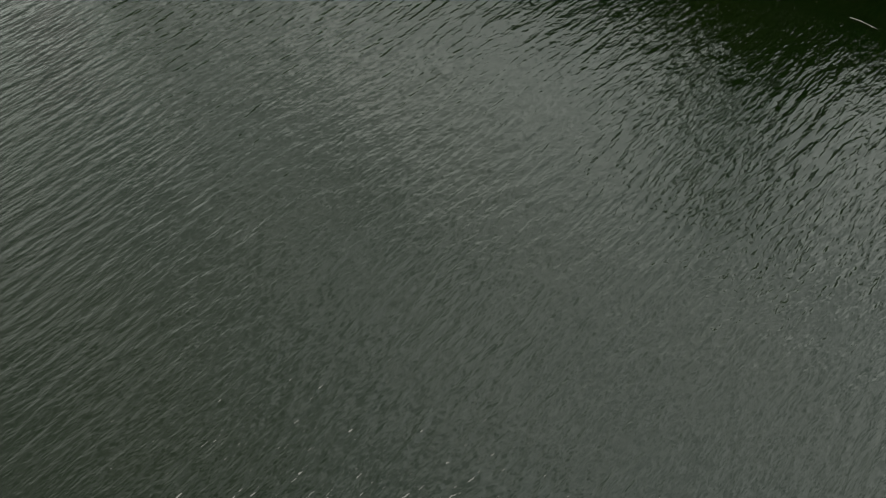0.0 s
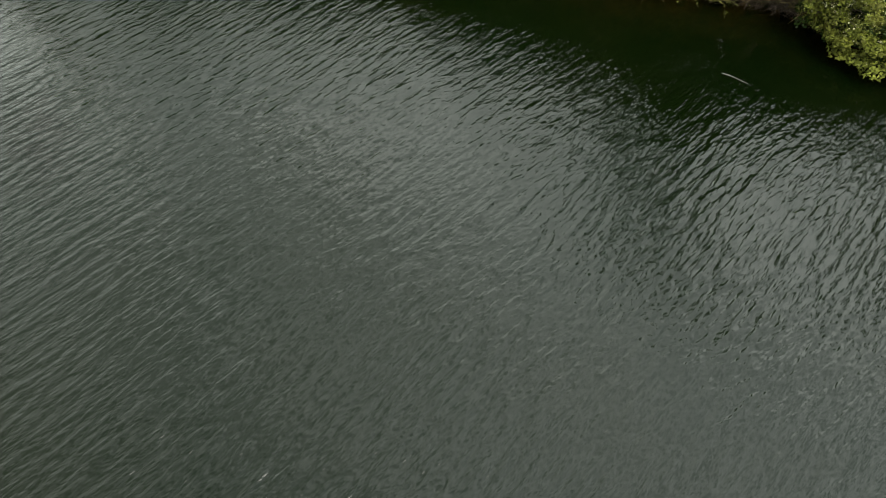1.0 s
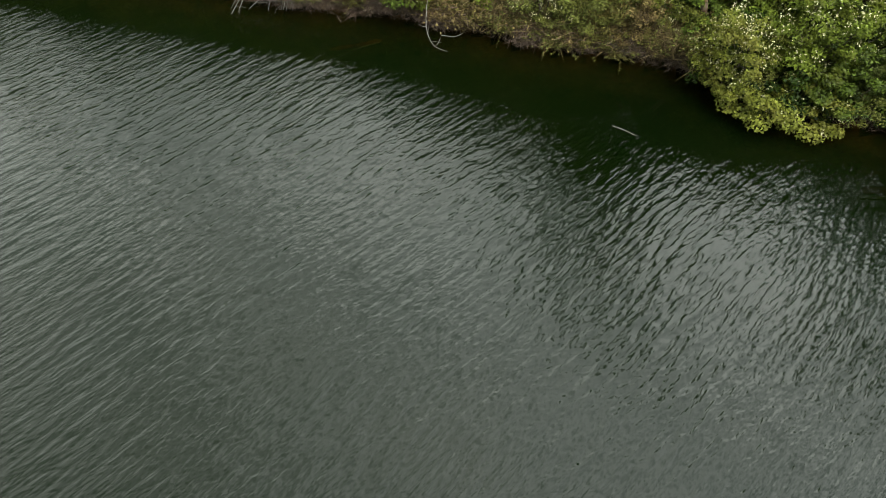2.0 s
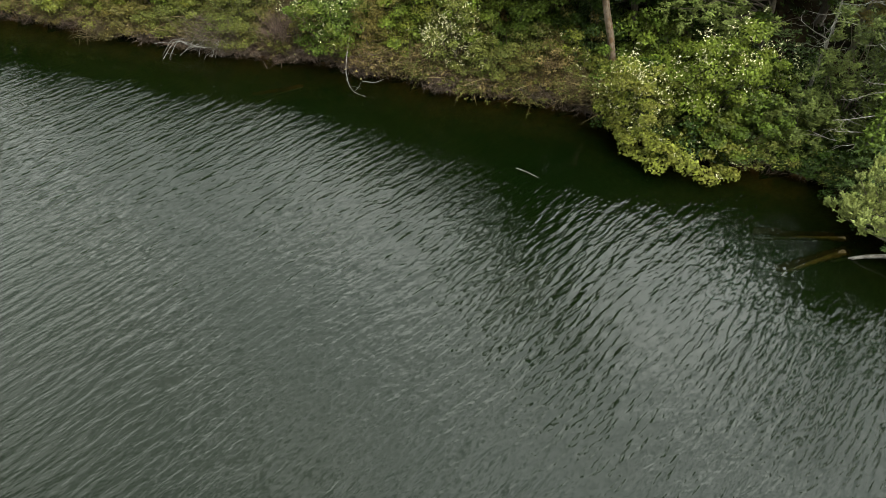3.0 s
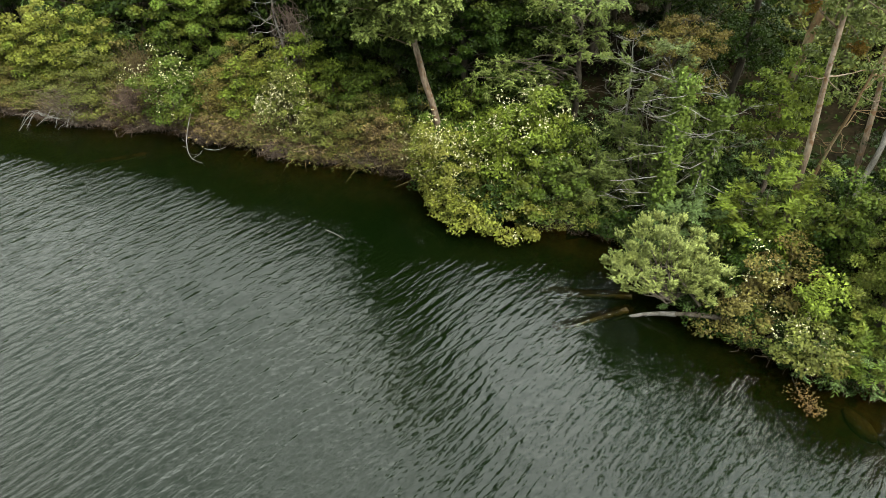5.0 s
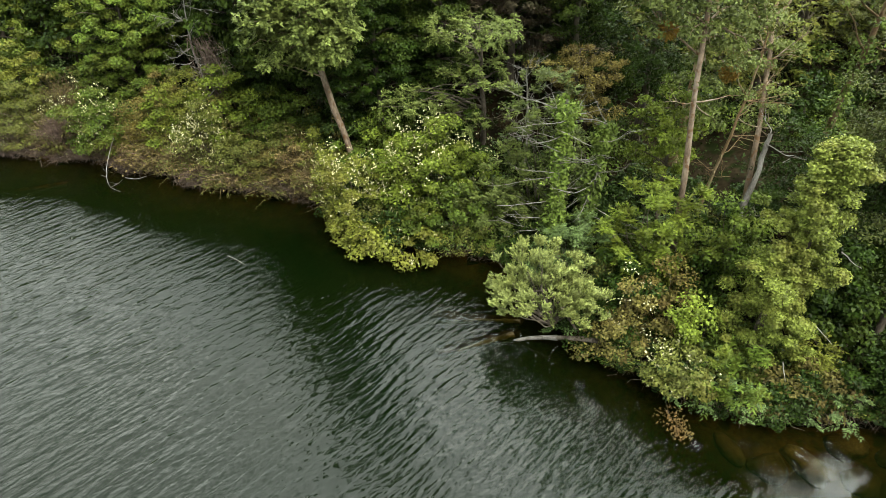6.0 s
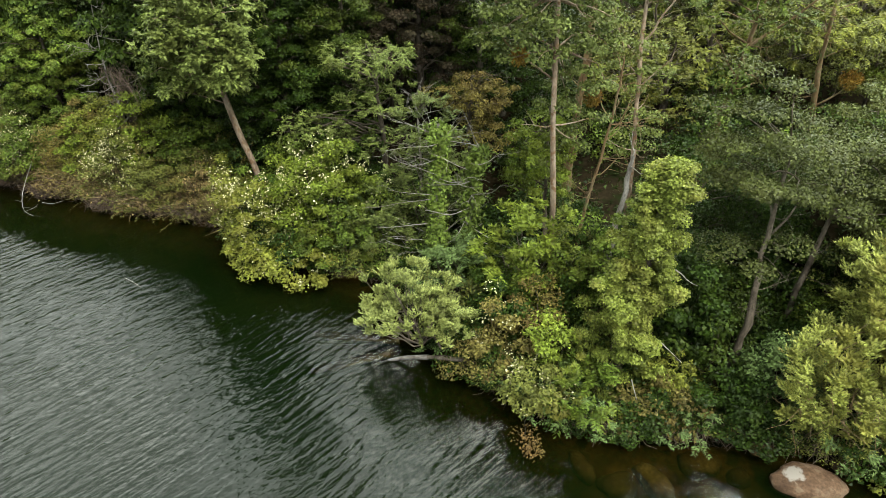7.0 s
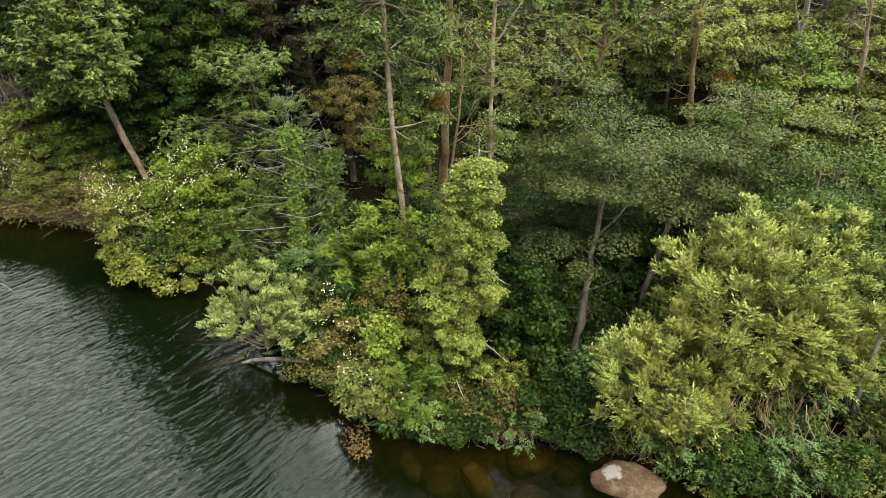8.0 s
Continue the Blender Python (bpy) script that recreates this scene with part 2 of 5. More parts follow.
def water_material():
    """Turbid lake water: a clear skin that mirrors, over murk that thickens with depth."""
    m, n, l, p = nodes_of("lake_water")
    n.remove(p)
    depth = n.new("ShaderNodeAttribute")
    depth.attribute_name = "depth"
    # light left after passing through the turbid water, there and back
    k = n.new("ShaderNodeMath")
    k.operation = "MULTIPLY"
    k.inputs[1].default_value = -2.2
    l.new(depth.outputs["Fac"], k.inputs[0])
    ex = n.new("ShaderNodeMath")
    ex.operation = "EXPONENT"
    l.new(k.outputs[0], ex.inputs[0])
    tc = n.new("ShaderNodeTexCoord")

    def crests(turn, long, scale, detail, height):
        """Short-crested wavelets that run along one direction."""
        mp = n.new("ShaderNodeMapping")
        mp.vector_type = "TEXTURE"
        mp.inputs["Rotation"].default_value = (0, 0, radians(turn))
        mp.inputs["Scale"].default_value = (long, 1, 1)
        l.new(tc.outputs["Object"], mp.inputs["Vector"])
        nz = n.new("ShaderNodeTexNoise")
        nz.inputs["Scale"].default_value, nz.inputs["Detail"].default_value, nz.inputs["Roughness"].default_value = scale, detail, 0.5
        l.new(mp.outputs[0], nz.inputs["Vector"])
        k = n.new("ShaderNodeMath")
        k.operation = "MULTIPLY"
        k.inputs[1].default_value = height
        l.new(nz.outputs["Fac"], k.inputs[0])
        return k.outputs[0]

    def plus(a, b):
        k = n.new("ShaderNodeMath")
        l.new(a, k.inputs[0])
        l.new(b, k.inputs[1])
        return k.outputs[0]

    heights = plus(plus(crests(49, 4.6, 5.0, 0.6, 0.05), crests(60, 3.4, 3.8, 0.0, 0.018)), plus(crests(44, 3.0, 11.0, 1.5, 0.024), crests(20, 1.6, 7.0, 0.5, 0.005)))
    b = n.new("ShaderNodeBump")
    b.inputs["Distance"].default_value = 1.0
    wind = n.new("ShaderNodeAttribute")
    wind.attribute_name = "wind"
    l.new(wind.outputs["Fac"], b.inputs["Strength"])
    l.new(heights, b.inputs["Height"])
    murk = n.new("ShaderNodeBsdfDiffuse")
    cloudy = n.new("ShaderNodeTexNoise")
    cloudy.inputs["Scale"].default_value, cloudy.inputs["Detail"].default_value = 0.12, 3
    l.new(tc.outputs["Object"], cloudy.inputs["Vector"])
    body = ramp_node(n, [(0.3, (0.0009, 0.0031, 0.0005)), (0.7, (0.0019, 0.0037, 0.0006))])
    l.new(cloudy.outputs["Fac"], body.inputs["Fac"])
    l.new(body.outputs["Color"], murk.inputs["Color"])
    clear = n.new("ShaderNodeBsdfTransparent")
    clear.inputs["Color"].default_value = (0.72, 0.7, 0.42, 1)
    under = n.new("ShaderNodeMixShader")
    l.new(ex.outputs[0], under.inputs["Fac"])
    l.new(murk.outputs[0], under.inputs[1])
    l.new(clear.outputs[0], under.inputs[2])
    gloss = n.new("ShaderNodeBsdfGlossy")
    gloss.inputs["Roughness"].default_value = 0.02
    l.new(b.outputs[0], gloss.inputs["Normal"])
    fres = n.new("ShaderNodeFresnel")
    fres.inputs["IOR"].default_value = 1.333
    l.new(b.outputs[0], fres.inputs["Normal"])
    top = n.new("ShaderNodeMixShader")
    l.new(fres.outputs[0], top.inputs["Fac"])
    l.new(under.outputs[0], top.inputs[1])
    l.new(gloss.outputs[0], top.inputs[2])
    l.new(top.outputs[0], n["Material Output"].inputs["Surface"])
    return m


WATER = water_material()

# ---- plan: the shore runs across, land beyond it ----
SHORE = np.array([(-2500, 500), (-400, 90), (-60, 42), (-30, 36), (-9.6, 31.0), (-5.6, 30.0), (-2, 29.3), (1.2, 28.3), (5, 27.9), (7.2, 27.5),
                  (10.3, 26.5), (12.4, 25.5), (15.9, 24.9), (18.6, 24.2), (20.4, 22.6), (22, 21.4), (23.6, 20.8), (25.9, 20.3),
                  (28.0, 19.7), (28.9, 17.6), (29.6, 15.9), (30.6, 14.7), (32, 13.6), (33, 12.8), (34.6, 12.3), (37.2, 12.2),
                  (40, 12.1), (42, 11.5), (43.5, 10.7), (48, 10.2), (62, 8), (100, -4), (400, -60), (2500, -500)])


SUNKEN_LOGS = [("sunken log showing brown through the water", [(27.3, 15.7, -0.08), (26.0, 15.2, -0.2), (24.6, 14.7, -0.42)], 0.14, 0.07),
               ("second sunken log beside the fallen tree", [(27.6, 16.4, -0.08), (26.2, 16.5, -0.2), (24.4, 16.6, -0.42)], 0.12, 0.06),
               ("thin sunken branch under the water", [(5.6, 25.6, -0.12), (4.7, 25.2, -0.2), (3.6, 24.8, -0.4)], 0.07, 0.03)]
# x, y, z, half sizes, turn
SUNKEN_STONES = [("sunken brown boulder just under the water", (37.6, 11.3, -0.3), (0.65, 0.5, 0.3), 10), ("sunken brown slab just under the water", (36.0, 10.6, -0.36), (0.42, 0.85, 0.3), 35),
                 ("sunken mossy boulder under the water", (37.5, 10.1, -0.5), (0.6, 0.5, 0.3), 0), ("sunken mossy boulder under the water", (33.9, 11.1, -0.4), (0.35, 0.6, 0.25), 20),
                 ("sunken mossy boulder under the water", (34.9, 10.5, -0.46), (0.6, 0.55, 0.3), 0), ("sunken mossy boulder under the water", (38.7, 10.9, -0.42), (0.4, 0.35, 0.25), 50)]


def shore_distance(x, y):
    """Metres from the shore line, land positive."""
    best = np.full(x.shape, 1e9)
    for (ax, ay), (bx, by) in zip(SHORE[:-1], SHORE[1:]):
        dx, dy = bx - ax, by - ay
        u = np.clip(((x - ax) * dx + (y - ay) * dy) / (dx * dx + dy * dy), 0, 1)
        best = np.minimum(best, np.hypot(x - ax - u * dx, y - ay - u * dy))
    return np.where(y > np.interp(x, SHORE[:, 0], SHORE[:, 1]), best, -best)


def wob(x, y, s):
    return np.sin(x * s + 1.3) * np.cos(y * s * 1.13 + 0.4) + 0.5 * np.sin(x * s * 2.3 + y * s * 1.7 + 2.1)


def terrain(x, y):
    d = shore_distance(x, y)
    step = np.clip((d + 0.35) / 0.7, 0, 1)
    bank = -0.2 + 0.55 * step * step * (3 - 2 * step)
    land = bank + 0.13 * np.clip(d, 0, 9) + 0.24 * np.clip(d - 9, 0, 60) + 0.12 * wob(x, y, 0.7) * np.clip(d / 3, 0, 1)
    shelf = np.clip((x - 30) / 4, 0, 1) * np.clip((50 - x) / 4, 0, 1)
    bed = -0.2 + (0.24 - 0.11 * shelf) * np.clip(d, -30, 0) + 0.05 * wob(x, y, 1.3) * np.clip(-d / 2, 0, 1)
    return np.where(d > -0.35, land, np.maximum(bed, -4.0))


def ground(x, y):
    return float(terrain(np.array([float(x)]), np.array([float(y)]))[0])


class Soup:
    """Gathers four-sided and three-sided faces, and makes one mesh object of them."""

    def __init__(self):
        self.v, self.f, self.t, self.n = [], [np.empty((0, 4), np.int64)], [np.empty((0, 3), np.int64)], 0

    def add(self, v, f):
        self.v.append(np.asarray(v, dtype=np.float64).reshape(-1, 3))
        self.f.append(np.asarray(f, dtype=np.int64).reshape(-1, 4) + self.n)
        self.n += len(self.v[-1])

    def tube(self, pts, radii, sides=6, rng=None):
        pts, radii = np.asarray(pts, float), np.asarray(radii, float)
        tan = np.gradient(pts, axis=0)
        tan /= np.linalg.norm(tan, axis=1, keepdims=True) + 1e-9
        ref = np.array([0.31, 0.95, 0.05]) if abs(tan[0][2]) > 0.8 else np.array([0.05, 0.03, 1.0])
        a = np.cross(tan, ref)
        a /= np.linalg.norm(a, axis=1, keepdims=True) + 1e-9
        b = np.cross(tan, a)
        ang = np.linspace(0, 2 * np.pi, sides, endpoint=False)
        r = radii[:, None] * (1 if rng is None else 1 + 0.13 * rng.standard_normal((len(pts), sides)))
        ring = pts[:, None] + r[..., None] * (np.cos(ang)[None, :, None] * a[:, None] + np.sin(ang)[None, :, None] * b[:, None])
        i, j = np.meshgrid(np.arange(len(pts) - 1), np.arange(sides), indexing="ij")
        k = (j + 1) % sides
        self.add(ring, np.stack([i * sides + j, i * sides + k, (i + 1) * sides + k, (i + 1) * sides + j], -1))

    def leaves(self, c, along, normal, length, width, curl=0.1):
        """One small pointed blade at each place."""
        if len(c) == 0:
            return
        along = along / (np.linalg.norm(along, axis=1, keepdims=True) + 1e-9)
        side = np.cross(normal, along)
        side /= np.linalg.norm(side, axis=1, keepdims=True) + 1e-9
        up = np.cross(along, side)
        L, W = np.broadcast_to(length, len(c))[:, None], np.broadcast_to(width, len(c))[:, None]
        q = np.stack([c - along * L * 0.5 - side * W * 0.3, c + side * W * 0.6 - along * L * 0.1 + up * W * 0.12, c + along * L * 0.55 - side * W * 0.1 - up * L * curl], 1)
        self.v.append(q.reshape(-1, 3))
        self.t.append(np.arange(len(c) * 3).reshape(-1, 3) + self.n)
        self.n += len(c) * 3

    def object(self, name, material, parent=None, label="", smooth=False):
        v, f, t = np.concatenate(self.v), np.concatenate(self.f), np.concatenate(self.t)
        me = bpy.data.meshes.new(name)
        me.vertices.add(len(v))
        me.vertices.foreach_set("co", v.ravel())
        me.loops.add(f.size + t.size)
        me.loops.foreach_set("vertex_index", np.concatenate([f.ravel(), t.ravel()]).astype(np.int32))
        me.polygons.add(len(f) + len(t))
        starts = np.concatenate([np.arange(len(f)) * 4, f.size + np.arange(len(t)) * 3])
        me.polygons.foreach_set("loop_start", starts.astype(np.int32))
        me.polygons.foreach_set("use_smooth", np.full(len(f) + len(t), smooth))
        me.update(calc_edges=True)
        me.validate()
        me.materials.append(material)
        ob = new(name, me)
        if parent is not None:
            ob.parent = parent
        if label:
            tagged(ob, label)
        return ob


def unit(rng, n):
    d = rng.standard_normal((n, 3))
    return d / np.linalg.norm(d, axis=1, keepdims=True)


def arc(a, b, rng, sag=0.0, n=5, wave=0.05):
    """A gently winding line from a to b, bowed upwards by sag."""
    a, b = np.asarray(a, float), np.asarray(b, float)
    u = np.linspace(0, 1, n)[:, None]
    p = a + (b - a) * u
    p[:, 2] += sag * 4 * (u * (1 - u))[:, 0]
    bend = rng.standard_normal((3, 3)) * wave * np.linalg.norm(b - a)
    p += np.sin(np.pi * u) * bend[0] + 0.6 * np.sin(2 * np.pi * u) * bend[1] + 0.3 * np.sin(3 * np.pi * u) * bend[2]
    return p


def clump_leaves(soup, rng, centres, radii, heart, count, length, width, style, flat=0.7, droop=0.0, fine=(2.2, 0.82)):
    """Leaves in clumps: 'broad' scatters them, 'sprig' sets them in pairs along twigs, 'tuft' lets tufts point up and out."""
    count, length, width = int(count * fine[0]), length * fine[1], width * fine[1] * 1.1
    for c, r in zip(centres, radii):
        out = (c - heart) / (np.linalg.norm(c - heart) + 1e-6)
        if style == "broad":
            # a dome of leaves over each clump, open and dark beneath
            d = unit(rng, count)
            d[:, 2] = np.where(rng.random(count) < 0.8, np.abs(d[:, 2]), d[:, 2])
            p = c + d * r * (rng.random((count, 1)) ** 0.3) * np.array([1.1, 1.1, flat * 0.85]) + rng.standard_normal((count, 3)) * 0.03
            nrm = out * 0.3 + np.array([0, 0, 0.55]) + unit(rng, count) * (0.33 if flat > 0.4 else 0.16) + d * (0.85 if flat > 0.4 else 0.5)
            al = unit(rng, count) + out * 0.5 + np.array([0, 0, -0.25 - droop])
            soup.leaves(p, al, nrm, length * rng.uniform(0.65, 1.3, count), width * rng.uniform(0.65, 1.3, count))
        else:
            per = 14
            ns = max(1, count // per)
            way = unit(rng, ns) + out * 0.7 + np.array([0, 0, 0.35 if style == "sprig" else 1.35])
            way /= np.linalg.norm(way, axis=1, keepdims=True)
            root = c + unit(rng, ns) * r * 0.45 * np.array([1, 1, flat])
            sl = r * rng.uniform(0.6, 1.15, ns)
            u = np.linspace(0.15, 1, per)[None, :, None]
            p = root[:, None] + way[:, None] * sl[:, None, None] * u
            p[..., 2] -= (u[..., 0] ** 2) * sl[:, None] * ((0.3 if style == "sprig" else 0.08) + droop)
            sideways = np.cross(way, [0, 0, 1.0])
            sideways /= np.linalg.norm(sideways, axis=1, keepdims=True) + 1e-6
            sgn = np.where(np.arange(per) % 2, 1.0, -1.0)[None, :, None]
            al = sideways[:, None] * sgn + way[:, None] * (0.8 if style == "sprig" else 1.5) + rng.standard_normal((ns, per, 3)) * 0.25
            al[..., 2] -= 0.2 + droop
            p = p + al * length * 0.4
            nrm = np.broadcast_to(np.array([0, 0, 1.0]) + out * 0.3, p.shape) + rng.standard_normal(p.shape) * 0.35
            m = ns * per
            soup.leaves(p.reshape(m, 3), al.reshape(m, 3), nrm.reshape(m, 3), length * rng.uniform(0.7, 1.25, m), width * rng.uniform(0.7, 1.25, m))


def crown_clumps(rng, heart, radii, n, size, low=-0.35, shell=0.6):
    """Uneven clump places through an egg-shaped crown, most of them near its outside."""
    out = np.empty((n, 3))
    off = rng.random(3) * 50
    made, tries = 0, 0
    while made < n:
        d = unit(rng, 1)[0]
        if d[2] < low:
            continue
        lump = 1 + 0.62 * noise.noise(Vector(d * 1.9 + off)) + 0.25 * noise.noise(Vector(d * 4.5 - off))
        u = shell + (1 - shell) * rng.random() if rng.random() < 0.85 else rng.random() * shell
        q = heart + d * np.array(radii) * lump * u
        tries += 1
        # clumps keep apart, so that dark gaps stay between them
        if made and np.min(np.sum((out[:made] - q) ** 2, axis=1)) < (1.05 * size) ** 2:
            if tries > 60:
                break
            continue
        out[made] = q
        made, tries = made + 1, 0
    return out[:made], size * rng.uniform(0.45, 0.95, made)


def thing(name, x, y, z, label, category, group=""):
    ob = new(name)
    ob.location = (x, y, z)
    return tagged(ob, label, category, group)


def shrub(label, x, y, radii, material, seed, n=60, size=0.62, count=90, leaf=(0.14, 0.09), style="broad", lift=0.0, flowers=0,
          flower_side=None, low=-0.5, droop=0.0, lean=(0, 0), stem_material=None, name="shrub", category="shrub", z=None, stem=0.022, fine=(2.2, 1.0)):
    """A many-stemmed bush that stands on the ground at x, y; its crown may lean out over the water."""
    rng = np.random.default_rng(seed)
    z0 = ground(x, y) - 0.05 if z is None else z
    root = thing(name, x, y, z0, label, category)
    heart = np.array([lean[0], lean[1], lift + radii[2] * 0.55])
    c, r = crown_clumps(rng, heart, radii, int(n * 0.72), size, low)
    floor = np.array([ground(x + q[0], y + q[1]) for q in c]) - z0
    c[:, 2] = np.maximum(c[:, 2], np.maximum(floor, -z0) + 0.2)
    stems = Soup()
    for q in c[::2]:
        start = np.array([rng.normal(0, 0.12), rng.normal(0, 0.12), 0.0])
        p = arc(start, q, rng, sag=0.1 * np.linalg.norm(q[:2]), n=5)
        stems.tube(p, np.linspace(stem * (1 + radii[2] / 4), 0.007, 5), 3)
    tagged(stems.object("stem_tangle", stem_material or BARK, root, smooth=True), kind="stuff")
    crown = Soup()
    clump_leaves(crown, rng, c, r, heart, count, leaf[0], leaf[1], style, droop=droop, fine=fine)
    crown.object("crown", material, root)
    if flowers:
        top = np.array([q for q in c if q[2] > heart[2] - 0.5 and (flower_side is None or np.dot(q[:2] - heart[:2], flower_side) > -0.2)])
        heads = Soup()
        picks = top[rng.integers(0, len(top), flowers // 3 + 1)]
        picks = picks + unit(rng, len(picks)) * size * 0.7 + np.array([0, 0, size * 0.6])
        p = picks[rng.integers(0, len(picks), flowers)] + unit(rng, flowers) * 0.16
        for dz in (0, 1):
            heads.leaves(p + unit(rng, flowers) * 0.05, unit(rng, flowers), np.array([0, -0.35, 1.0]) + unit(rng, flowers) * 0.4, rng.uniform(0.045, 0.085, flowers), rng.uniform(0.04, 0.075, flowers))
        heads.object("blossoms", BLOSSOM, root, "small flat white blossom heads")
    return root


def thicket(label, x, y, reach, height, material, seed, n=220, lean=(0, 0)):
    """A bush of bare arching stems, each forking into fine twigs."""
    rng = np.random.default_rng(seed)
    z0 = max(ground(x, y), 0.0) - 0.05
    root = thing("thicket", x, y, z0, label, "thicket")
    stems = Soup()
    for i in range(n):
        a = np.array([rng.normal(0, reach * 0.35), rng.normal(0, reach * 0.25), 0.0])
        way = rng.uniform(0, 6.283)
        r = reach * rng.uniform(0.3, 1.0)
        b = a + np.array([math.cos(way) * r + lean[0] * rng.random(), math.sin(way) * r * 0.8 + lean[1] * rng.random(), height * rng.uniform(0.25, 1.0)])
        p = arc(a, b, rng, sag=0.2 * height * rng.uniform(0.2, 1.3), n=5, wave=0.05)
        stems.tube(p, np.linspace(0.014, 0.004, 5), 3)
        for q in (p[2], p[3]):
            stems.tube(arc(q, q + (unit(rng, 1)[0] + np.array([0, 0, -0.2])) * 0.35, rng, n=3, wave=0.05), (0.007, 0.005, 0.003), 3)
    tagged(stems.object("stem_tangle", material, root), kind="stuff")
    return root


def trunk_line(points, n=14):
    """A smooth line through a few given places."""
    p = np.asarray(points, float)
    ends = np.concatenate([[2 * p[0] - p[1]], p, [2 * p[-1] - p[-2]]])
    u = np.linspace(0, len(p) - 1, n)
    k = np.minimum(u.astype(int), len(p) - 2)
    f = (u - k)[:, None]
    a, b, c, d = ends[k], ends[k + 1], ends[k + 2], ends[k + 3]
    return 0.5 * (2 * b + (c - a) * f + (2 * a - 5 * b + 4 * c - d) * f ** 2 + (3 * b - a - 3 * c + d) * f ** 3)


def tree(label, points, r0, r1, crowns, material, seed, bark=None, leaf=(0.16, 0.1), style="broad", count=90, size=0.55, dead_limbs=0,
         name="tree", ivy=None, droop=0.0, limb=0.035, forks=(), joined=False, reach=1.0, shell=0.5, low=-0.8, fine=(1.75, 0.96), flat=0.7):
    """A tree: trunk through the points, and crowns given as (heart, radii, clumps); all places in the world."""
    rng = np.random.default_rng(seed)
    base = np.array(points[0], float)
    root = thing(name, *base, label, "tree")
    line = trunk_line(points)
    line = line - base
    line[1:-1, :2] += rng.standard_normal((len(line) - 2, 2)) * r0 * 0.22
    rad = np.interp(np.linspace(0, 1, len(line)), [0, 0.06, 1], [r0 * 1.35, r0, r1])
    wood = Soup()
    wood.tube(line, rad, 9, rng)
    wood.object("trunk", bark or BARK, root, smooth=True)
    crown, tubes = Soup(), []
    for a, b, fr in forks:
        p = arc(np.array(a) - base, np.array(b) - base, rng, sag=-0.1, n=8, wave=0.03)
        one = [(p, np.linspace(fr, fr * 0.3, 8), 5)]
        way = (p[-1] - p[0]) / np.linalg.norm(p[-1] - p[0])
        for q in p[3:7]:
            one.append((arc(q, q + (way + unit(rng, 1)[0] * 0.55 + np.array([0, 0, 0.1])) * rng.uniform(0.35, 0.8) * (1 + 4 * fr), rng, n=5, wave=0.06), np.linspace(min(fr * 0.45, 0.014), 0.004, 5), 3))
        tubes.append(one)
    for heart, radii, n in crowns:
        heart = np.array(heart, float) - base
        c, r = crown_clumps(rng, heart, radii, n, size, low, shell)
        for q in c[::3]:
            h = q[2] - 0.5 * np.linalg.norm(q[:2] - heart[:2]) - 0.2
            k = int(np.clip(np.searchsorted(line[:, 2], h), 2, len(line) - 1))
            d = np.linalg.norm(q - line[k])
            tubes.append([(arc(line[k], q, rng, sag=0.08 * d, n=5), np.linspace(min(limb * (0.6 + d / 4), rad[k] * 0.7), 0.008, 5), 4)])
        clump_leaves(crown, rng, c, r, heart, count, leaf[0], leaf[1], style, flat=flat, droop=droop, fine=fine)
    for i in range(dead_limbs):
        k = rng.integers(4, len(line))
        w = unit(rng, 1)[0] * np.array([1, 1, 0.35]) + np.array([0, 0, 0.2])
        e = line[k] + w * rng.uniform(0.8, 2.0) * reach
        p = arc(line[k], e, rng, sag=-0.08, n=6, wave=0.035)
        limb_tubes = [(p, np.linspace(min(0.022, rad[k] * 0.5), 0.005, 6), 4)]
        for q in p[2:5]:
            limb_tubes.append((arc(q, q + (unit(rng, 1)[0] * 0.5 + w * 0.35) * reach, rng, n=4), np.linspace(0.011, 0.004, 4), 3))
        tubes.append(limb_tubes)
    if joined and tubes:
        limbs = Soup()
        for one in itertools.chain(*tubes):
            limbs.tube(*one)
        tagged(limbs.object("branch_tangle", bark or BARK, root, smooth=True), kind="stuff")
    else:
        for group_of in tubes:
            limb_soup = Soup()
            for one in group_of:
                limb_soup.tube(*one)
            limb_soup.object("limb", bark or BARK, root, smooth=True)
    if crowns:
        crown.object("crown", material, root)
    if ivy:
        lo, hi, spread, cnt = ivy
        coat = Soup()
        u = rng.uniform(lo, hi, cnt)
        at = np.stack([np.interp(u, np.linspace(0, 1, len(line)), line[:, i]) for i in range(3)], 1)
        d = unit(rng, cnt) * np.array([1, 1, 0.3])
        wid = spread * (0.4 + 0.5 * np.abs(np.sin(u * 9 + seed)) + 0.35 * np.abs(np.sin(u * 31 + 2 * seed))) * np.where(rng.random(cnt) < 0.12, 1.7, 1.0)
        p = at + d * wid[:, None] * rng.random((cnt, 1)) ** 0.4
        coat.leaves(p, unit(rng, cnt) + np.array([0, 0, -0.7]), d * 0.6 + unit(rng, cnt) * 0.4 + np.array([0, 0, 0.7]), rng.uniform(0.1, 0.18, cnt), rng.uniform(0.08, 0.14, cnt))
        coat.object("ivy", IVY_GREEN, root, "glossy climbing ivy")
    return root


# ---- ground and lake ----
def spread(lo, hi, step, far, grow=1.35):
    """Evenly spaced places from lo to hi, then wider and wider out to far."""
    mid = list(np.arange(lo, hi + step / 2, step))
    out, s = [], step
    a = hi
    while a < far:
        s *= grow
        a += s
        out.append(min(a, far))
    low, s, a = [], step, lo
    while a > -far:
        s *= grow
        a -= s
        low.append(max(a, -far))
    return np.array(low[::-1] + mid + out)


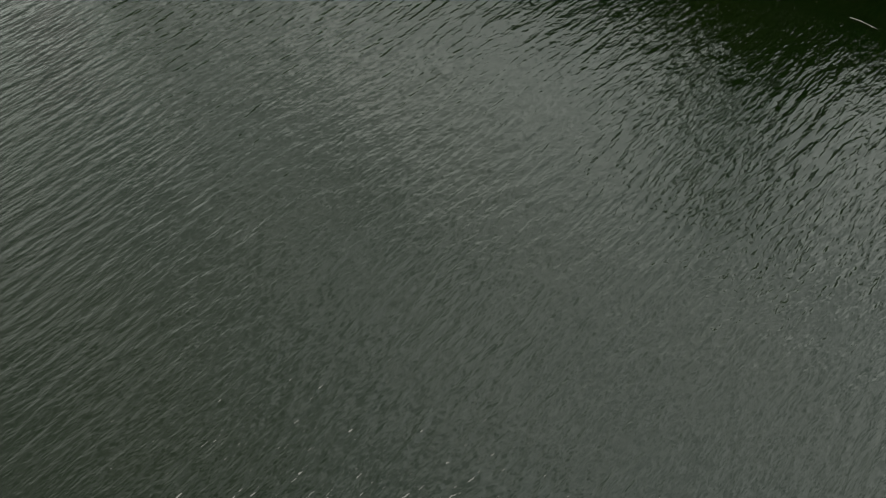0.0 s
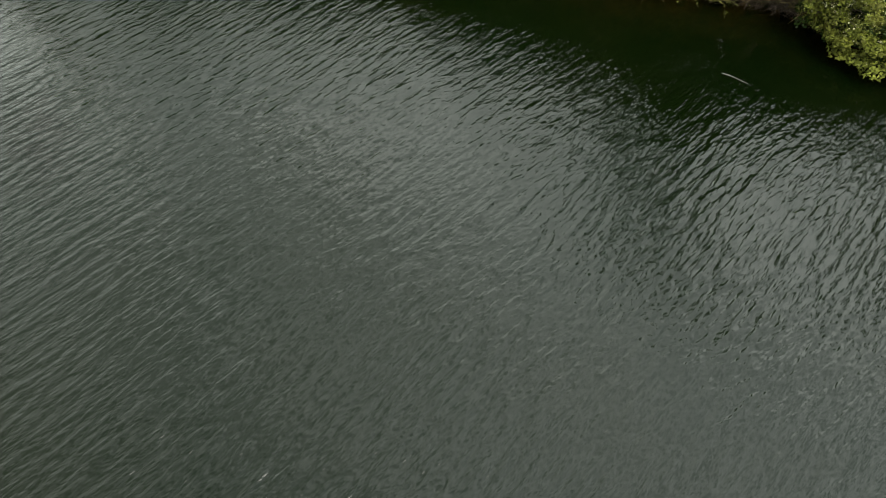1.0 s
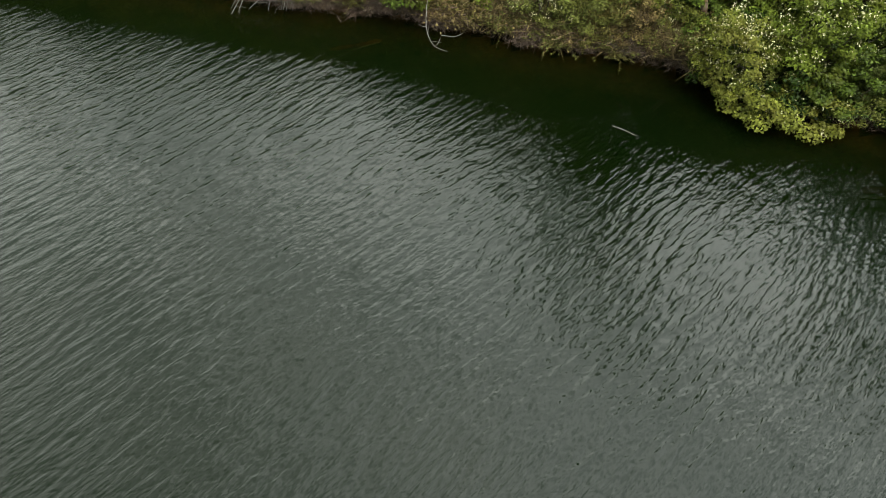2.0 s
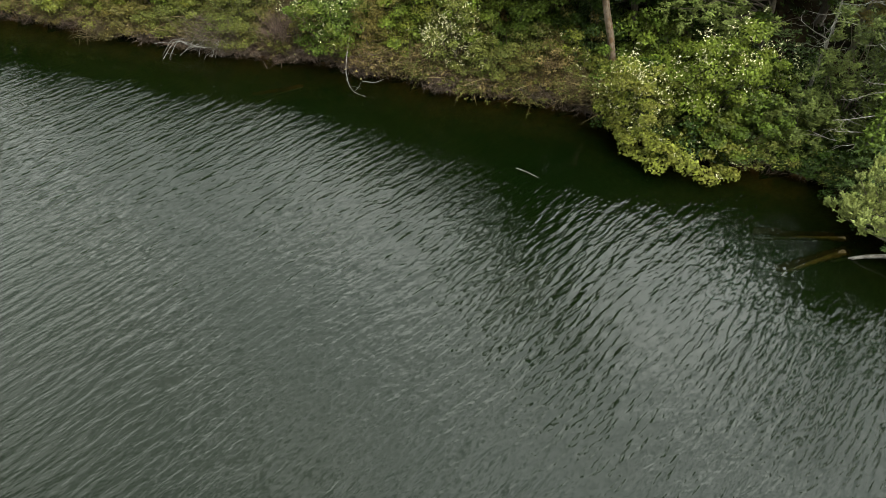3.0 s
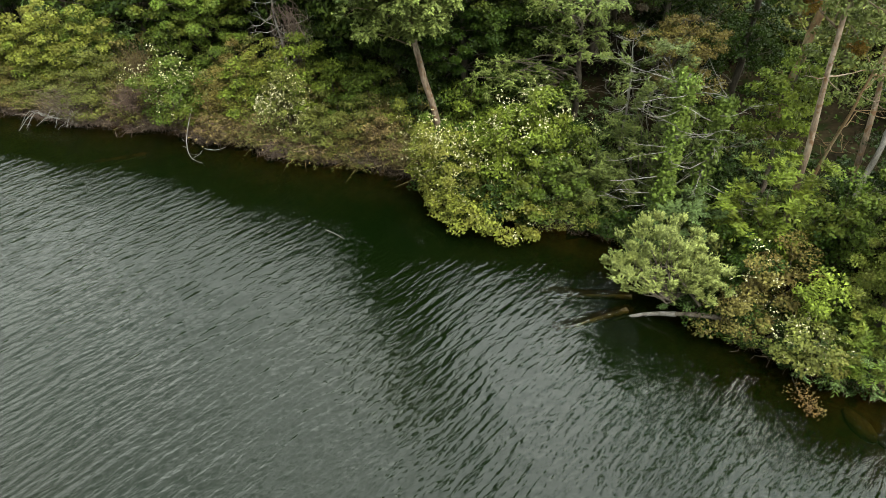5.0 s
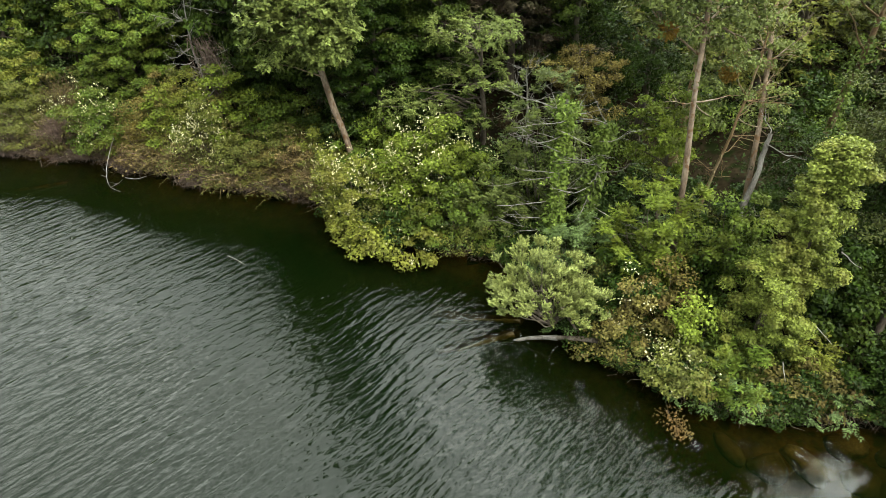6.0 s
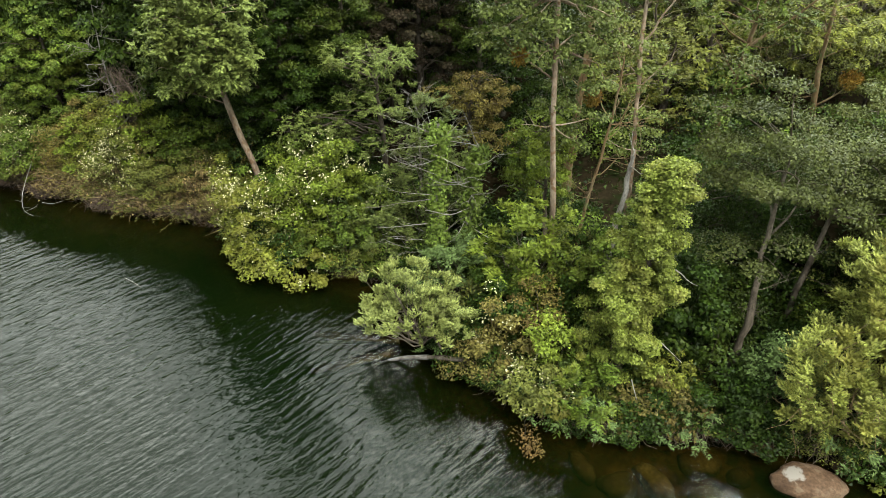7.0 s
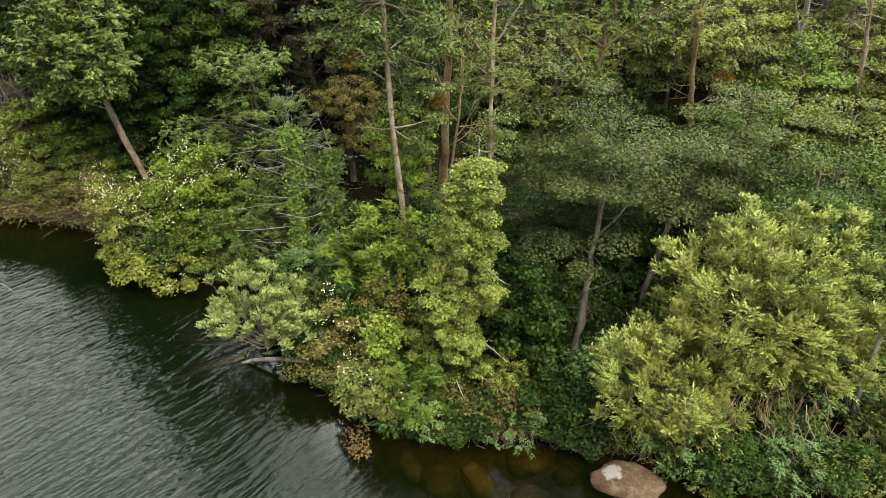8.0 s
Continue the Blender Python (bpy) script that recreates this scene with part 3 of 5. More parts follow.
def sheet(xs, ys, height, keep=None):
    X, Y = np.meshgrid(xs, ys)
    Z = height(X, Y)
    v = np.stack([X, Y, Z], -1).reshape(-1, 3)
    ny, nx = X.shape
    i, j = np.meshgrid(np.arange(ny - 1), np.arange(nx - 1), indexing="ij")
    f = np.stack([i * nx + j, i * nx + j + 1, (i + 1) * nx + j + 1, (i + 1) * nx + j], -1).reshape(-1, 4)
    if keep is not None:
        mid = v[f].mean(1)
        f = f[keep(mid[:, 0], mid[:, 1])]
    return v, f


soup = Soup()
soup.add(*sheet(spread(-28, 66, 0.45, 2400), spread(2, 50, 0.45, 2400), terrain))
land = tagged(soup.object("ground", SOIL, smooth=True), "leaf-litter soil, darkened for forest shade, sloping to a silty lake bed", "ground", kind="structure")
land.data.materials.append(SILT)
mid_z = np.array([f.center.z for f in land.data.polygons])
land.data.polygons.foreach_set("material_index", (mid_z < -0.05).astype(np.int32))

wave_rng = np.random.default_rng(4)
WAVES = []
for i in range(22):
    lam = wave_rng.uniform(0.5, 1.0)
    ang = radians(140) + wave_rng.normal(0, 0.2)
    WAVES.append((2 * np.pi / lam * math.cos(ang), 2 * np.pi / lam * math.sin(ang), wave_rng.uniform(0, 6.28), 0.0016 * lam * wave_rng.uniform(0.6, 1.2)))


def wind_on(x, y):
    """How far the breeze ruffles the water: not at all in the lee of the bank."""
    u = np.clip((-shore_distance(x, y) - np.interp(x, [18, 24, 32, 36], [2.6, 1.0, 1.0, 2.6])) / np.interp(x, [18, 24, 32, 36], [3.6, 2.6, 2.6, 3.6]), 0, 1)
    gust = np.clip(1.0 + 0.14 * wob(x, y, 0.23) + 0.12 * wob(x + 7, y - 3, 0.61), 0.6, 1.4)
    return (0.05 + 0.95 * u * u * (3 - 2 * u)) * gust


def ripples(x, y):
    z = np.zeros(x.shape)
    for kx, ky, ph, amp in WAVES:
        z += amp * 2 * (0.5 + 0.5 * np.sin(kx * x + ky * y + ph)) ** 2
    return z * wind_on(x, y) * np.clip(y / 2, 0, 1) * np.clip((x + 19) / 3, 0, 1) * np.clip((51 - x) / 3, 0, 1)


soup = Soup()
soup.add(*sheet(np.arange(-19, 51.01, 0.125), np.arange(0, 33.01, 0.125), ripples, lambda x, y: shore_distance(x, y) < 1.0))
for x0, x1, y0, y1 in ((-2400, -19, 0, 33), (51, 2400, 0, 33), (-2400, 2400, -2400, 0), (-2400, -19, 33, 500)):
    soup.add([(x0, y0, 0), (x1, y0, 0), (x1, y1, 0), (x0, y1, 0)], [(0, 1, 2, 3)])
lake = tagged(soup.object("water", WATER, smooth=True), "murky dark green lake water with wind ripples", "water", kind="structure")
co = np.empty(len(lake.data.vertices) * 3)
lake.data.vertices.foreach_get("co", co)
co = co.reshape(-1, 3)
# the depth of clear sight: down to the bed, or to what lies above it
depth = -terrain(co[:, 0], co[:, 1])
for _, pts, r0, r1 in SUNKEN_LOGS:
    for (ax, ay, az), (bx, by, bz) in zip(pts[:-1], pts[1:]):
        u = np.clip(((co[:, 0] - ax) * (bx - ax) + (co[:, 1] - ay) * (by - ay)) / ((bx - ax) ** 2 + (by - ay) ** 2), 0, 1)
        off = np.hypot(co[:, 0] - ax - u * (bx - ax), co[:, 1] - ay - u * (by - ay))
        depth = np.where(off < r0 + 0.08, np.minimum(depth, -(az + u * (bz - az))), depth)
for _, (px, py, pz), half, turn in SUNKEN_STONES:
    c, q = math.cos(radians(turn)), math.sin(radians(turn))
    gx, gy = ((co[:, 0] - px) * c + (co[:, 1] - py) * q) / half[0], ((co[:, 1] - py) * c - (co[:, 0] - px) * q) / half[1]
    rise = np.sqrt(np.clip(1.15 - gx ** 2 - gy ** 2, 0, 1)) * half[2] * 0.8
    depth = np.where(rise > 0, np.minimum(depth, -(pz + rise)), depth)
attr = lake.data.attributes.new("depth", "FLOAT", "POINT")
attr.data.foreach_set("value", np.maximum(depth, 0.02))
attr = lake.data.attributes.new("wind", "FLOAT", "POINT")
attr.data.foreach_set("value", np.where((co[:, 1] <= 0) | (np.abs(co[:, 0]) > 60), 1.0,
                                         np.clip(wind_on(co[:, 0], co[:, 1]), 0, 1)))

# ---- trees that stand out along the bank ----
tree("tall leaning pale-barked tree with a light green feathery crown", [(20.2, 25.7, 0.9), (19.6, 26.0, 2.9), (18.8, 26.35, 5.9), (18.1, 26.8, 9.8), (18.2, 27.0, 15), (18.4, 27.0, 20.5), (18.5, 27.0, 24.5)], 0.16, 0.06,
     [((18.6, 26.0, 7.0), (1.7, 1.2, 1.0), 60), ((18.5, 25.5, 8.0), (2.3, 1.2, 1.7), 90), ((18.2, 26.7, 9.4), (2.5, 1.9, 2.0), 100), ((18.2, 27.0, 13.4), (2.6, 2.2, 3.0), 110), ((18.4, 27.0, 18.0), (3.0, 2.4, 3.2), 100), ((18.5, 27.0, 22.5), (2.5, 2.2, 3.2), 80)],
     PALE, 11, PALE_BARK, leaf=(0.18, 0.09), style="sprig", size=0.5, count=120)
tree("tall slender pale-barked tree with a sparse crown", [(33.45, 18.3, 1.2), (33.2, 18.55, 4.3), (32.86, 19.2, 10.7), (32.9, 19.6, 13.5), (33.1, 19.9, 16), (33.2, 20.0, 19.5)], 0.112, 0.04,
     [((32.6, 19.4, 13.2), (2.3, 2.0, 3.0), 60), ((32.9, 19.9, 17.2), (3.0, 2.5, 2.9), 90), ((33.6, 19.8, 8.0), (1.0, 1.0, 2.6), 24), ((31.7, 19.2, 11.0), (1.3, 0.9, 1.2), 30), ((33.9, 19.7, 10.6), (1.0, 0.9, 1.4), 24)], PALE, 12, PALE_BARK, leaf=(0.14, 0.09), count=60, dead_limbs=9,
     forks=[((32.86, 19.25, 10.8), (32.2, 19.6, 14.5), 0.09), ((32.87, 19.2, 9.3), (31.0, 19.0, 10.9), 0.04)])
tree("tall slender tree with a flecked pale trunk", [(36.4, 20.3, 1.6), (36.4, 20.6, 3.8), (36.45, 21.75, 7.5), (36.5, 23.0, 10.4), (36.8, 24.0, 16), (36.9, 24.2, 19)], 0.115, 0.04,
     [((36.8, 23.6, 12.8), (2.0, 1.8, 2.8), 56), ((36.9, 24.1, 17.0), (2.8, 2.3, 2.8), 80), ((36.2, 22.4, 8.6), (1.3, 0.7, 1.2), 16), ((36.6, 21.6, 6.2), (0.9, 0.6, 1.0), 12)], PALE, 13, PALE_BARK, leaf=(0.13, 0.08), count=55, dead_limbs=12,
     forks=[((36.47, 22.6, 9.5), (37.7, 22.8, 11.4), 0.05), ((36.45, 22.4, 8.8), (35.2, 22.6, 10.8), 0.05), ((36.45, 22.0, 8.0), (37.6, 21.9, 9.2), 0.03)])
tree("thin reddish-barked tree, half dead, beside taller trees", [(34.4, 19.9, 1.5), (34.8, 20.0, 4.8), (35.25, 20.1, 7.7), (35.4, 20.3, 9.6)], 0.075, 0.025,
     [((35.1, 20.7, 10.2), (1.0, 0.9, 1.0), 12)], OLIVE, 14, RED_BARK, leaf=(0.13, 0.08), count=50, dead_limbs=16,
     forks=[((35.22, 20.08, 7.5), (34.6, 20.3, 8.7), 0.035), ((35.1, 20.05, 6.9), (35.9, 20.0, 8.4), 0.03)])
tree("straight orange-brown trunk deeper in the wood", [(34.5, 24.0, 2.4), (34.6, 24.0, 5.4), (34.85, 24.1, 10.3), (35.0, 24.3, 15)], 0.2, 0.09,
     [((35.0, 24.3, 14.4), (2.2, 2.0, 2.2), 40)], PALE, 114, RED_BARK, leaf=(0.14, 0.08), count=70, dead_limbs=6)
tree("forked orange-barked tree with ivy on its trunk", [(39.6, 22.4, 1.9), (40.0, 22.8, 5.0), (40.3, 23.0, 7.0), (40.7, 23.4, 9.0), (41.1, 23.8, 11.2), (41.3, 24, 14)], 0.15, 0.04,
     [((40.4, 23.6, 11.0), (2.3, 1.9, 1.9), 50), ((42.0, 24.2, 12.6), (2.0, 1.8, 1.6), 36)], GREEN, 15, RED_BARK, leaf=(0.15, 0.07), style="sprig", count=70, dead_limbs=8, ivy=(0.0, 0.55, 0.5, 1500),
     forks=[((40.75, 23.4, 9.1), (43.6, 23.8, 11.2), 0.06), ((40.5, 23.2, 8.0), (39.2, 23.0, 9.6), 0.05)])
tree("orange-barked tree with a thin yellowish crown", [(45.9, 26.6, 2.8), (45.75, 26.9, 5.4), (45.5, 27.1, 8.0), (45.8, 27.4, 13)], 0.15, 0.05,
     [((45.7, 27.0, 9.2), (1.9, 1.8, 2.6), 50)], YELLOW, 16, RED_BARK, leaf=(0.15, 0.07), style="sprig", count=60, dead_limbs=10,
     forks=[((45.75, 26.9, 5.3), (46.9, 26.6, 6.7), 0.06)])
tree("almost bare tree with a grey trunk", [(51.9, 30.8, 3.6), (51.8, 31, 7.0), (51.2, 31.2, 12.5)], 0.22, 0.08,
     [((51.4, 31.4, 12.5), (2.0, 2.0, 1.5), 24)], OLIVE, 17, DEAD, leaf=(0.15, 0.07), style="sprig", count=60, dead_limbs=16, forks=[((51.8, 31, 6.5), (50.2, 31, 11.5), 0.09)])
tree("dying tree with bare grey limbs and rusty growth", [(52.6, 25.7, 2.7), (52.5, 26, 5.0), (52.2, 26.1, 8.0), (51.8, 26.3, 11.0)], 0.18, 0.05,
     [((52.3, 26.1, 7.0), (0.5, 0.5, 0.9), 8)], RUST, 18, PALE_BARK, leaf=(0.1, 0.04), style="sprig", count=60, dead_limbs=26)
tree("broken grey snag without a crown", [(35.35, 18.3, 1.4), (35.5, 18.5, 3.0), (35.8, 18.85, 5.6), (35.9, 19.0, 6.6)], 0.13, 0.07, [], GREEN, 19, DEAD, dead_limbs=3, name="dead_tree")
hung = tree("dead grey tree with hanging bare twigs", [(12.4, 28.8, 0.9), (12.35, 29, 3.6), (12.0, 29.2, 6.0), (12.2, 29.3, 9.0)], 0.08, 0.02, [], GREEN, 20, DEAD, dead_limbs=34, name="dead_tree")
rng = np.random.default_rng(64)
veil = Soup()
for i in range(170):
    a = np.array([rng.normal(0.3, 0.35), rng.normal(0, 0.3), rng.uniform(2.6, 5.6)])
    b = a + np.array([rng.normal(0.35, 0.4), rng.normal(-0.1, 0.3), -rng.uniform(0.8, 2.0)])
    veil.tube(arc(a, b, rng, sag=0.25, n=5, wave=0.06), np.linspace(0.014, 0.004, 5), 3)
tagged(veil.object("twig_veil", TWIGS, hung, "veil of hanging grey-brown twigs"), kind="stuff")
stick = Soup()
stick.tube([(-1.2, -0.4, 1.3), (0.3, -0.5, 2.6), (1.2, -0.5, 3.5)], (0.05, 0.045, 0.03), 6)
stick.object("broken_limb", DEAD, hung, smooth=True)

# the dead tree whose two stems are wrapped in ivy, with long thin bare limbs to both sides
rng = np.random.default_rng(23)
LIMBS_A, LIMBS_B = [], []
for at, side, limbs_of, heights_of in (((29.0, 19.9), -1, LIMBS_A, (1.6, 2.1, 2.5, 3.1, 3.4, 4.2, 4.5, 4.9, 5.4, 5.9, 6.4)), ((30.2, 19.6), 1, LIMBS_B, (1.7, 2.2, 2.8, 3.2, 3.9, 4.2, 4.8, 5.3, 5.8))):
    for z in heights_of:
        z += rng.uniform(-0.2, 0.2)
        w = rng.uniform(0.9, 2.9) * side * (1 if rng.random() < 0.82 else -0.6)
        limbs_of.append(((*at, z), (at[0] + w, at[1] - rng.uniform(-0.3, 1.6), z + rng.uniform(-0.5, 1.0)), rng.uniform(0.012, 0.024)))
tree("dead grey tree stem wrapped in ivy, with bare spreading limbs", [(29.1, 19.9, 0.7), (28.95, 19.6, 2.8), (29.0, 20.0, 5.0), (29.0, 20.2, 7.2)], 0.16, 0.07, [], GREEN, 21, DEAD, dead_limbs=11, reach=1.3, forks=LIMBS_A, ivy=(0.0, 1.0, 0.44, 5600), name="dead_tree")
tree("shorter dead stem wrapped in ivy, with bare limbs", [(30.0, 19.5, 0.9), (30.1, 19.5, 2.8), (30.3, 19.8, 5.0), (30.5, 20.0, 6.4)], 0.15, 0.06, [], GREEN, 22, DEAD, dead_limbs=9, reach=1.3, forks=LIMBS_B, ivy=(0.0, 1.0, 0.4, 4900), name="dead_tree")

# the thick pillar of ivy on a dead stem
rng = np.random.default_rng(31)
pillar = thing("ivy_clad_stump", 35.0, 13.8, ground(35.0, 13.8), "tall dead stump overgrown by a thick yellow-green ivy column", "tree")
wood = Soup()
wood.tube([(0, 0, -0.2), (0.2, 0.2, 2.5), (0.55, 0.4, 5.0), (0.9, 0.6, 8.2)], [0.3, 0.24, 0.2, 0.1], 9, rng)
wood.object("trunk", BARK, pillar, smooth=True)
coat, c, r = Soup(), [], []
for i in range(400):
    h = 8.2 * rng.random() ** 0.9
    a = rng.uniform(0, 6.283)
    w = np.interp(h, [0, 1.5, 3.2, 4.6, 5.6, 6.0, 6.6, 7.6, 8.2], [1.9, 1.5, 1.25, 1.15, 1.05, 0.62, 0.85, 0.75, 0.3]) * (0.78 + 0.36 * math.sin(a * 3 + h * 2.3)) * rng.uniform(0.4, 1.12)
    c.append((0.11 * h + math.cos(a) * w, 0.08 * h + math.sin(a) * w, h))
    r.append(rng.uniform(0.15, 0.32))
clump_leaves(coat, rng, np.array(c), r, np.array([0.3, 0.4, 3.5]), 118, 0.1, 0.08, "broad", droop=0.5)
coat.object("ivy", IVY, pillar)
for a, b in (((0.3, -1.3, 1.6), (0.7, -1.5, 0.5)), ((1.1, -0.7, 2.7), (1.9, -0.8, 1.9)), ((1.2, -0.4, 5.2), (1.9, -0.5, 4.7))):
    twig = Soup()
    twig.tube(arc(a, b, rng, n=5, wave=0.02), np.linspace(0.022, 0.008, 5), 5)
    twig.object("dead_branch", DEAD, pillar, smooth=True)

# alders and the pale tree by the boulder
tree("grey-trunked alder with layered dull green foliage", [(39.1, 14.3, 0.5), (39.4, 14.6, 3.0), (39.7, 15.7, 5.2), (40.2, 16.8, 8.0)], 0.15, 0.05,
     [((40.2, 17.0, 7.2), (2.6, 2.2, 1.7), 80), ((38.9, 15.6, 5.2), (1.2, 1.0, 0.9), 16), ((39.2, 15.6, 7.6), (1.3, 1.1, 1.1), 20), ((39.1, 16.6, 9.0), (1.6, 1.2, 1.3), 24)], ALDER, 41, BARK, leaf=(0.11, 0.07), count=270, size=1.0, flat=0.3, dead_limbs=8)
tree("slender alder leaning, with dull green layered foliage", [(41.8, 16.7, 0.9), (42.2, 17.2, 3.0), (43.0, 18.0, 6.0), (43.4, 18.4, 7.5)], 0.12, 0.04,
     [((43.5, 18.2, 6.2), (2.6, 2.2, 1.6), 80)], ALDER, 42, BARK, leaf=(0.11, 0.07), count=270, size=1.0, flat=0.3, dead_limbs=6)
tree("slender alder with dull green foliage", [(47.9, 17.7, 1.0), (48, 18, 4.0), (48.4, 18.6, 7.0)], 0.16, 0.05,
     [((48.0, 18.5, 5.0), (2.8, 2.2, 1.5), 80)], ALDER, 43, BARK, leaf=(0.11, 0.07), count=270, size=1.0, flat=0.3, dead_limbs=6)
tree("slender grey tree leaning over the shore", [(47.6, 11.9, 0.3), (47.6, 12.5, 2.7), (48.2, 13.2, 5.5)], 0.1, 0.04,
     [((48.6, 13.6, 5.4), (1.7, 1.5, 1.3), 36)], ALDER, 44, DEAD, leaf=(0.12, 0.07), count=70, dead_limbs=8)
tree("large pale yellow-green willow with feathery upright foliage", [(43.6, 12.6, 0.4), (43.9, 12.9, 2.2), (44.1, 13.4, 4.5), (44.3, 13.8, 6.6)], 0.2, 0.05,
     [((44.2, 13.4, 4.9), (2.5, 1.7, 2.5), 190), ((41.7, 12.0, 2.9), (1.9, 1.3, 1.9), 120), ((46.6, 13.2, 3.4), (1.7, 1.4, 1.7), 100), ((42.3, 11.6, 1.4), (1.5, 0.9, 1.3), 40)], WILLOW, 45, RED_BARK,
     leaf=(0.13, 0.05), style="tuft", count=215, dead_limbs=8, size=0.55, limb=0.014, shell=0.72)

for x, y, h, mat, seed in ((38.3, 18.9, 4.6, DEEP, 46), (41.4, 20.4, 4.4, DEEP, 47), (45.4, 19.6, 7.2, ALDER, 48), (46.6, 16.2, 6.0, FOREST, 49), (50.6, 16.4, 7.2, GREEN, 50), (49.8, 20.8, 5.2, OLIVE, 51), (54.2, 18.4, 8.0, ALDER, 52)):
    g = ground(x, y)
    tree("slender alder with layered dull green foliage", [(x, y, g - 0.1), (x + 0.2, y + 0.3, g + h * 0.5), (x + 0.1, y + 0.5, g + h)], 0.13, 0.04,
         [((x + 0.1, y + 0.4, g + h * 0.8), (2.3, 2.0, 1.5), 56), ((x - 0.2, y - 0.2, g + h * 0.42), (2.0, 1.7, 1.5), 44)], mat, seed, leaf=(0.12, 0.075), count=230, dead_limbs=5, size=1.0, flat=0.3)

for x, y, h, mat, seed in ((46.6, 23.2, 4.4, FOREST, 141), (49.2, 24.4, 4.6, YELLOW, 142), (52.2, 22.6, 4.4, GREEN, 143), (55.2, 22.2, 5.0, ALDER, 144), (48.4, 27.6, 4.4, OLIVE, 145), (50.6, 27.2, 4.6, GREEN, 146),
                           (54.8, 26.6, 5.4, YELLOW, 147), (53.2, 29.6, 4.2, OLIVE, 148), (57.2, 28.4, 6.0, OLIVE, 149), (48.8, 31.2, 6.0, YELLOW, 150), (56.2, 32.0, 6.0, OLIVE, 151), (45.6, 30.2, 6.0, OLIVE, 152), (58.6, 24.6, 5.5, OLIVE, 153)):
    g = ground(x, y)
    tree("low alder with layered olive green foliage", [(x, y, g - 0.1), (x + 0.1, y + 0.2, g + h * 0.5), (x, y + 0.3, g + h)], 0.1, 0.03,
         [((x, y, g + h * 0.6), (2.2, 2.0, h * 0.42), 40)], mat, seed, leaf=(0.15, 0.095), count=140, dead_limbs=4, size=0.95, flat=0.33)

# the fallen willow over the water
fallen = thing("fallen_tree", 30.1, 14.6, ground(30.1, 14.6), "fallen bleached tree with leafy shoots, lying out over the water", "tree")
rng = np.random.default_rng(51)
o = np.array([30.1, 14.6, ground(30.1, 14.6)])
wood = Soup()
wood.tube(np.array([(28.8, 14.97, 0.52), (28.3, 15.15, 0.36), (27.8, 15.25, 0.2), (27.3, 15.35, -0.05), (26.8, 15.4, -0.3)]) - o, [0.088, 0.085, 0.075, 0.06, 0.045], 8, rng)
wood.object("trunk", DEAD, fallen, smooth=True)
wood = Soup()
wood.tube(np.array([(30.5, 14.4, 0.9), (29.6, 14.65, 0.8), (28.78, 14.98, 0.53)]) - o, [0.1, 0.095, 0.085], 8, rng)
wood.object("trunk_base", BARK, fallen, "dark bark still on the stem", smooth=True)
wood = Soup()
wood.tube(np.array([(29.6, 14.5, 1.5), (28.9, 14.9, 1.75), (28.6, 15.1, 1.3)]) - o, [0.05, 0.04, 0.03], 6, rng)
wood.object("broken_limb", BARK, fallen, smooth=True)
wood = Soup()
wood.tube(np.array([(29.3, 14.5, 1.4), (28.4, 15.6, 2.2), (27.3, 16.2, 1.5)]) - o, [0.05, 0.04, 0.025], 6, rng)
wood.object("broken_limb", BARK, fallen, smooth=True)
c, r = crown_clumps(rng, np.array([28.0, 15.9, 2.2]) - o, (1.5, 1.0, 1.4), 110, 0.4, -0.75)
c2, r2 = crown_clumps(rng, np.array([29.35, 15.1, 1.95]) - o, (0.95, 0.65, 0.65), 40, 0.36, -0.7)
coat = Soup()
clump_leaves(coat, rng, np.concatenate([c, c2]), np.concatenate([r, r2]), np.array([28.2, 15.6, 1.6]) - o, 130, 0.115, 0.055, "tuft")
coat.object("crown", SAGE, fallen)
wood = Soup()
for q in c[::3]:
    wood.tube(arc((28.6 - o[0], 15.1 - o[1], 1.0 - o[2]), q, rng, n=5), np.linspace(0.035, 0.008, 5), 4)
tagged(wood.object("shoot_tangle", BARK, fallen, smooth=True), kind="stuff")

# ---- bushes along the waterline, from the point back along the bank ----
shrub("large rounded green shrub with white blossom on top", 23.7, 22.7, (2.1, 1.7, 2.8), LIME, 61, n=100, count=100, size=0.7, leaf=(0.14, 0.1), flowers=700)
shrub("yellow-green flowering shrub leaning over the water", 20.6, 22.9, (1.5, 1.3, 1.8), YELLOW, 62, n=70, count=85, leaf=(0.13, 0.09), flowers=520, lean=(-0.2, -0.4))
shrub("low yellow-green shrub drooping into the lake", 22.6, 21.2, (2.0, 1.1, 0.9), YELLOW, 63, n=70, count=80, leaf=(0.16, 0.11), lean=(-0.3, -0.7), flowers=120)
shrub("dense green shrub at the water's edge", 24.9, 21.0, (1.6, 1.2, 1.5), GREEN, 64, n=70, count=85, leaf=(0.15, 0.1))
shrub("bluish green feathery shrub at the water", 26.7, 20.9, (1.3, 1.0, 1.8), PALE, 65, n=60, count=98, leaf=(0.15, 0.045), style="sprig")
shrub("tall bluish green shrub behind a dead tree", 28.7, 21.6, (1.7, 1.2, 4.2), PALE, 66, n=110, count=98, leaf=(0.17, 0.05), style="sprig")
shrub("bluish green feathery shrub in the bay", 29.6, 18.6, (1.6, 1.2, 1.7), BLUISH, 67, n=80, count=98, leaf=(0.16, 0.05), style="sprig")
shrub("low deep green shrub in the bay", 28.2, 20.2, (1.2, 0.9, 1.0), DEEP, 68, n=50, count=80)
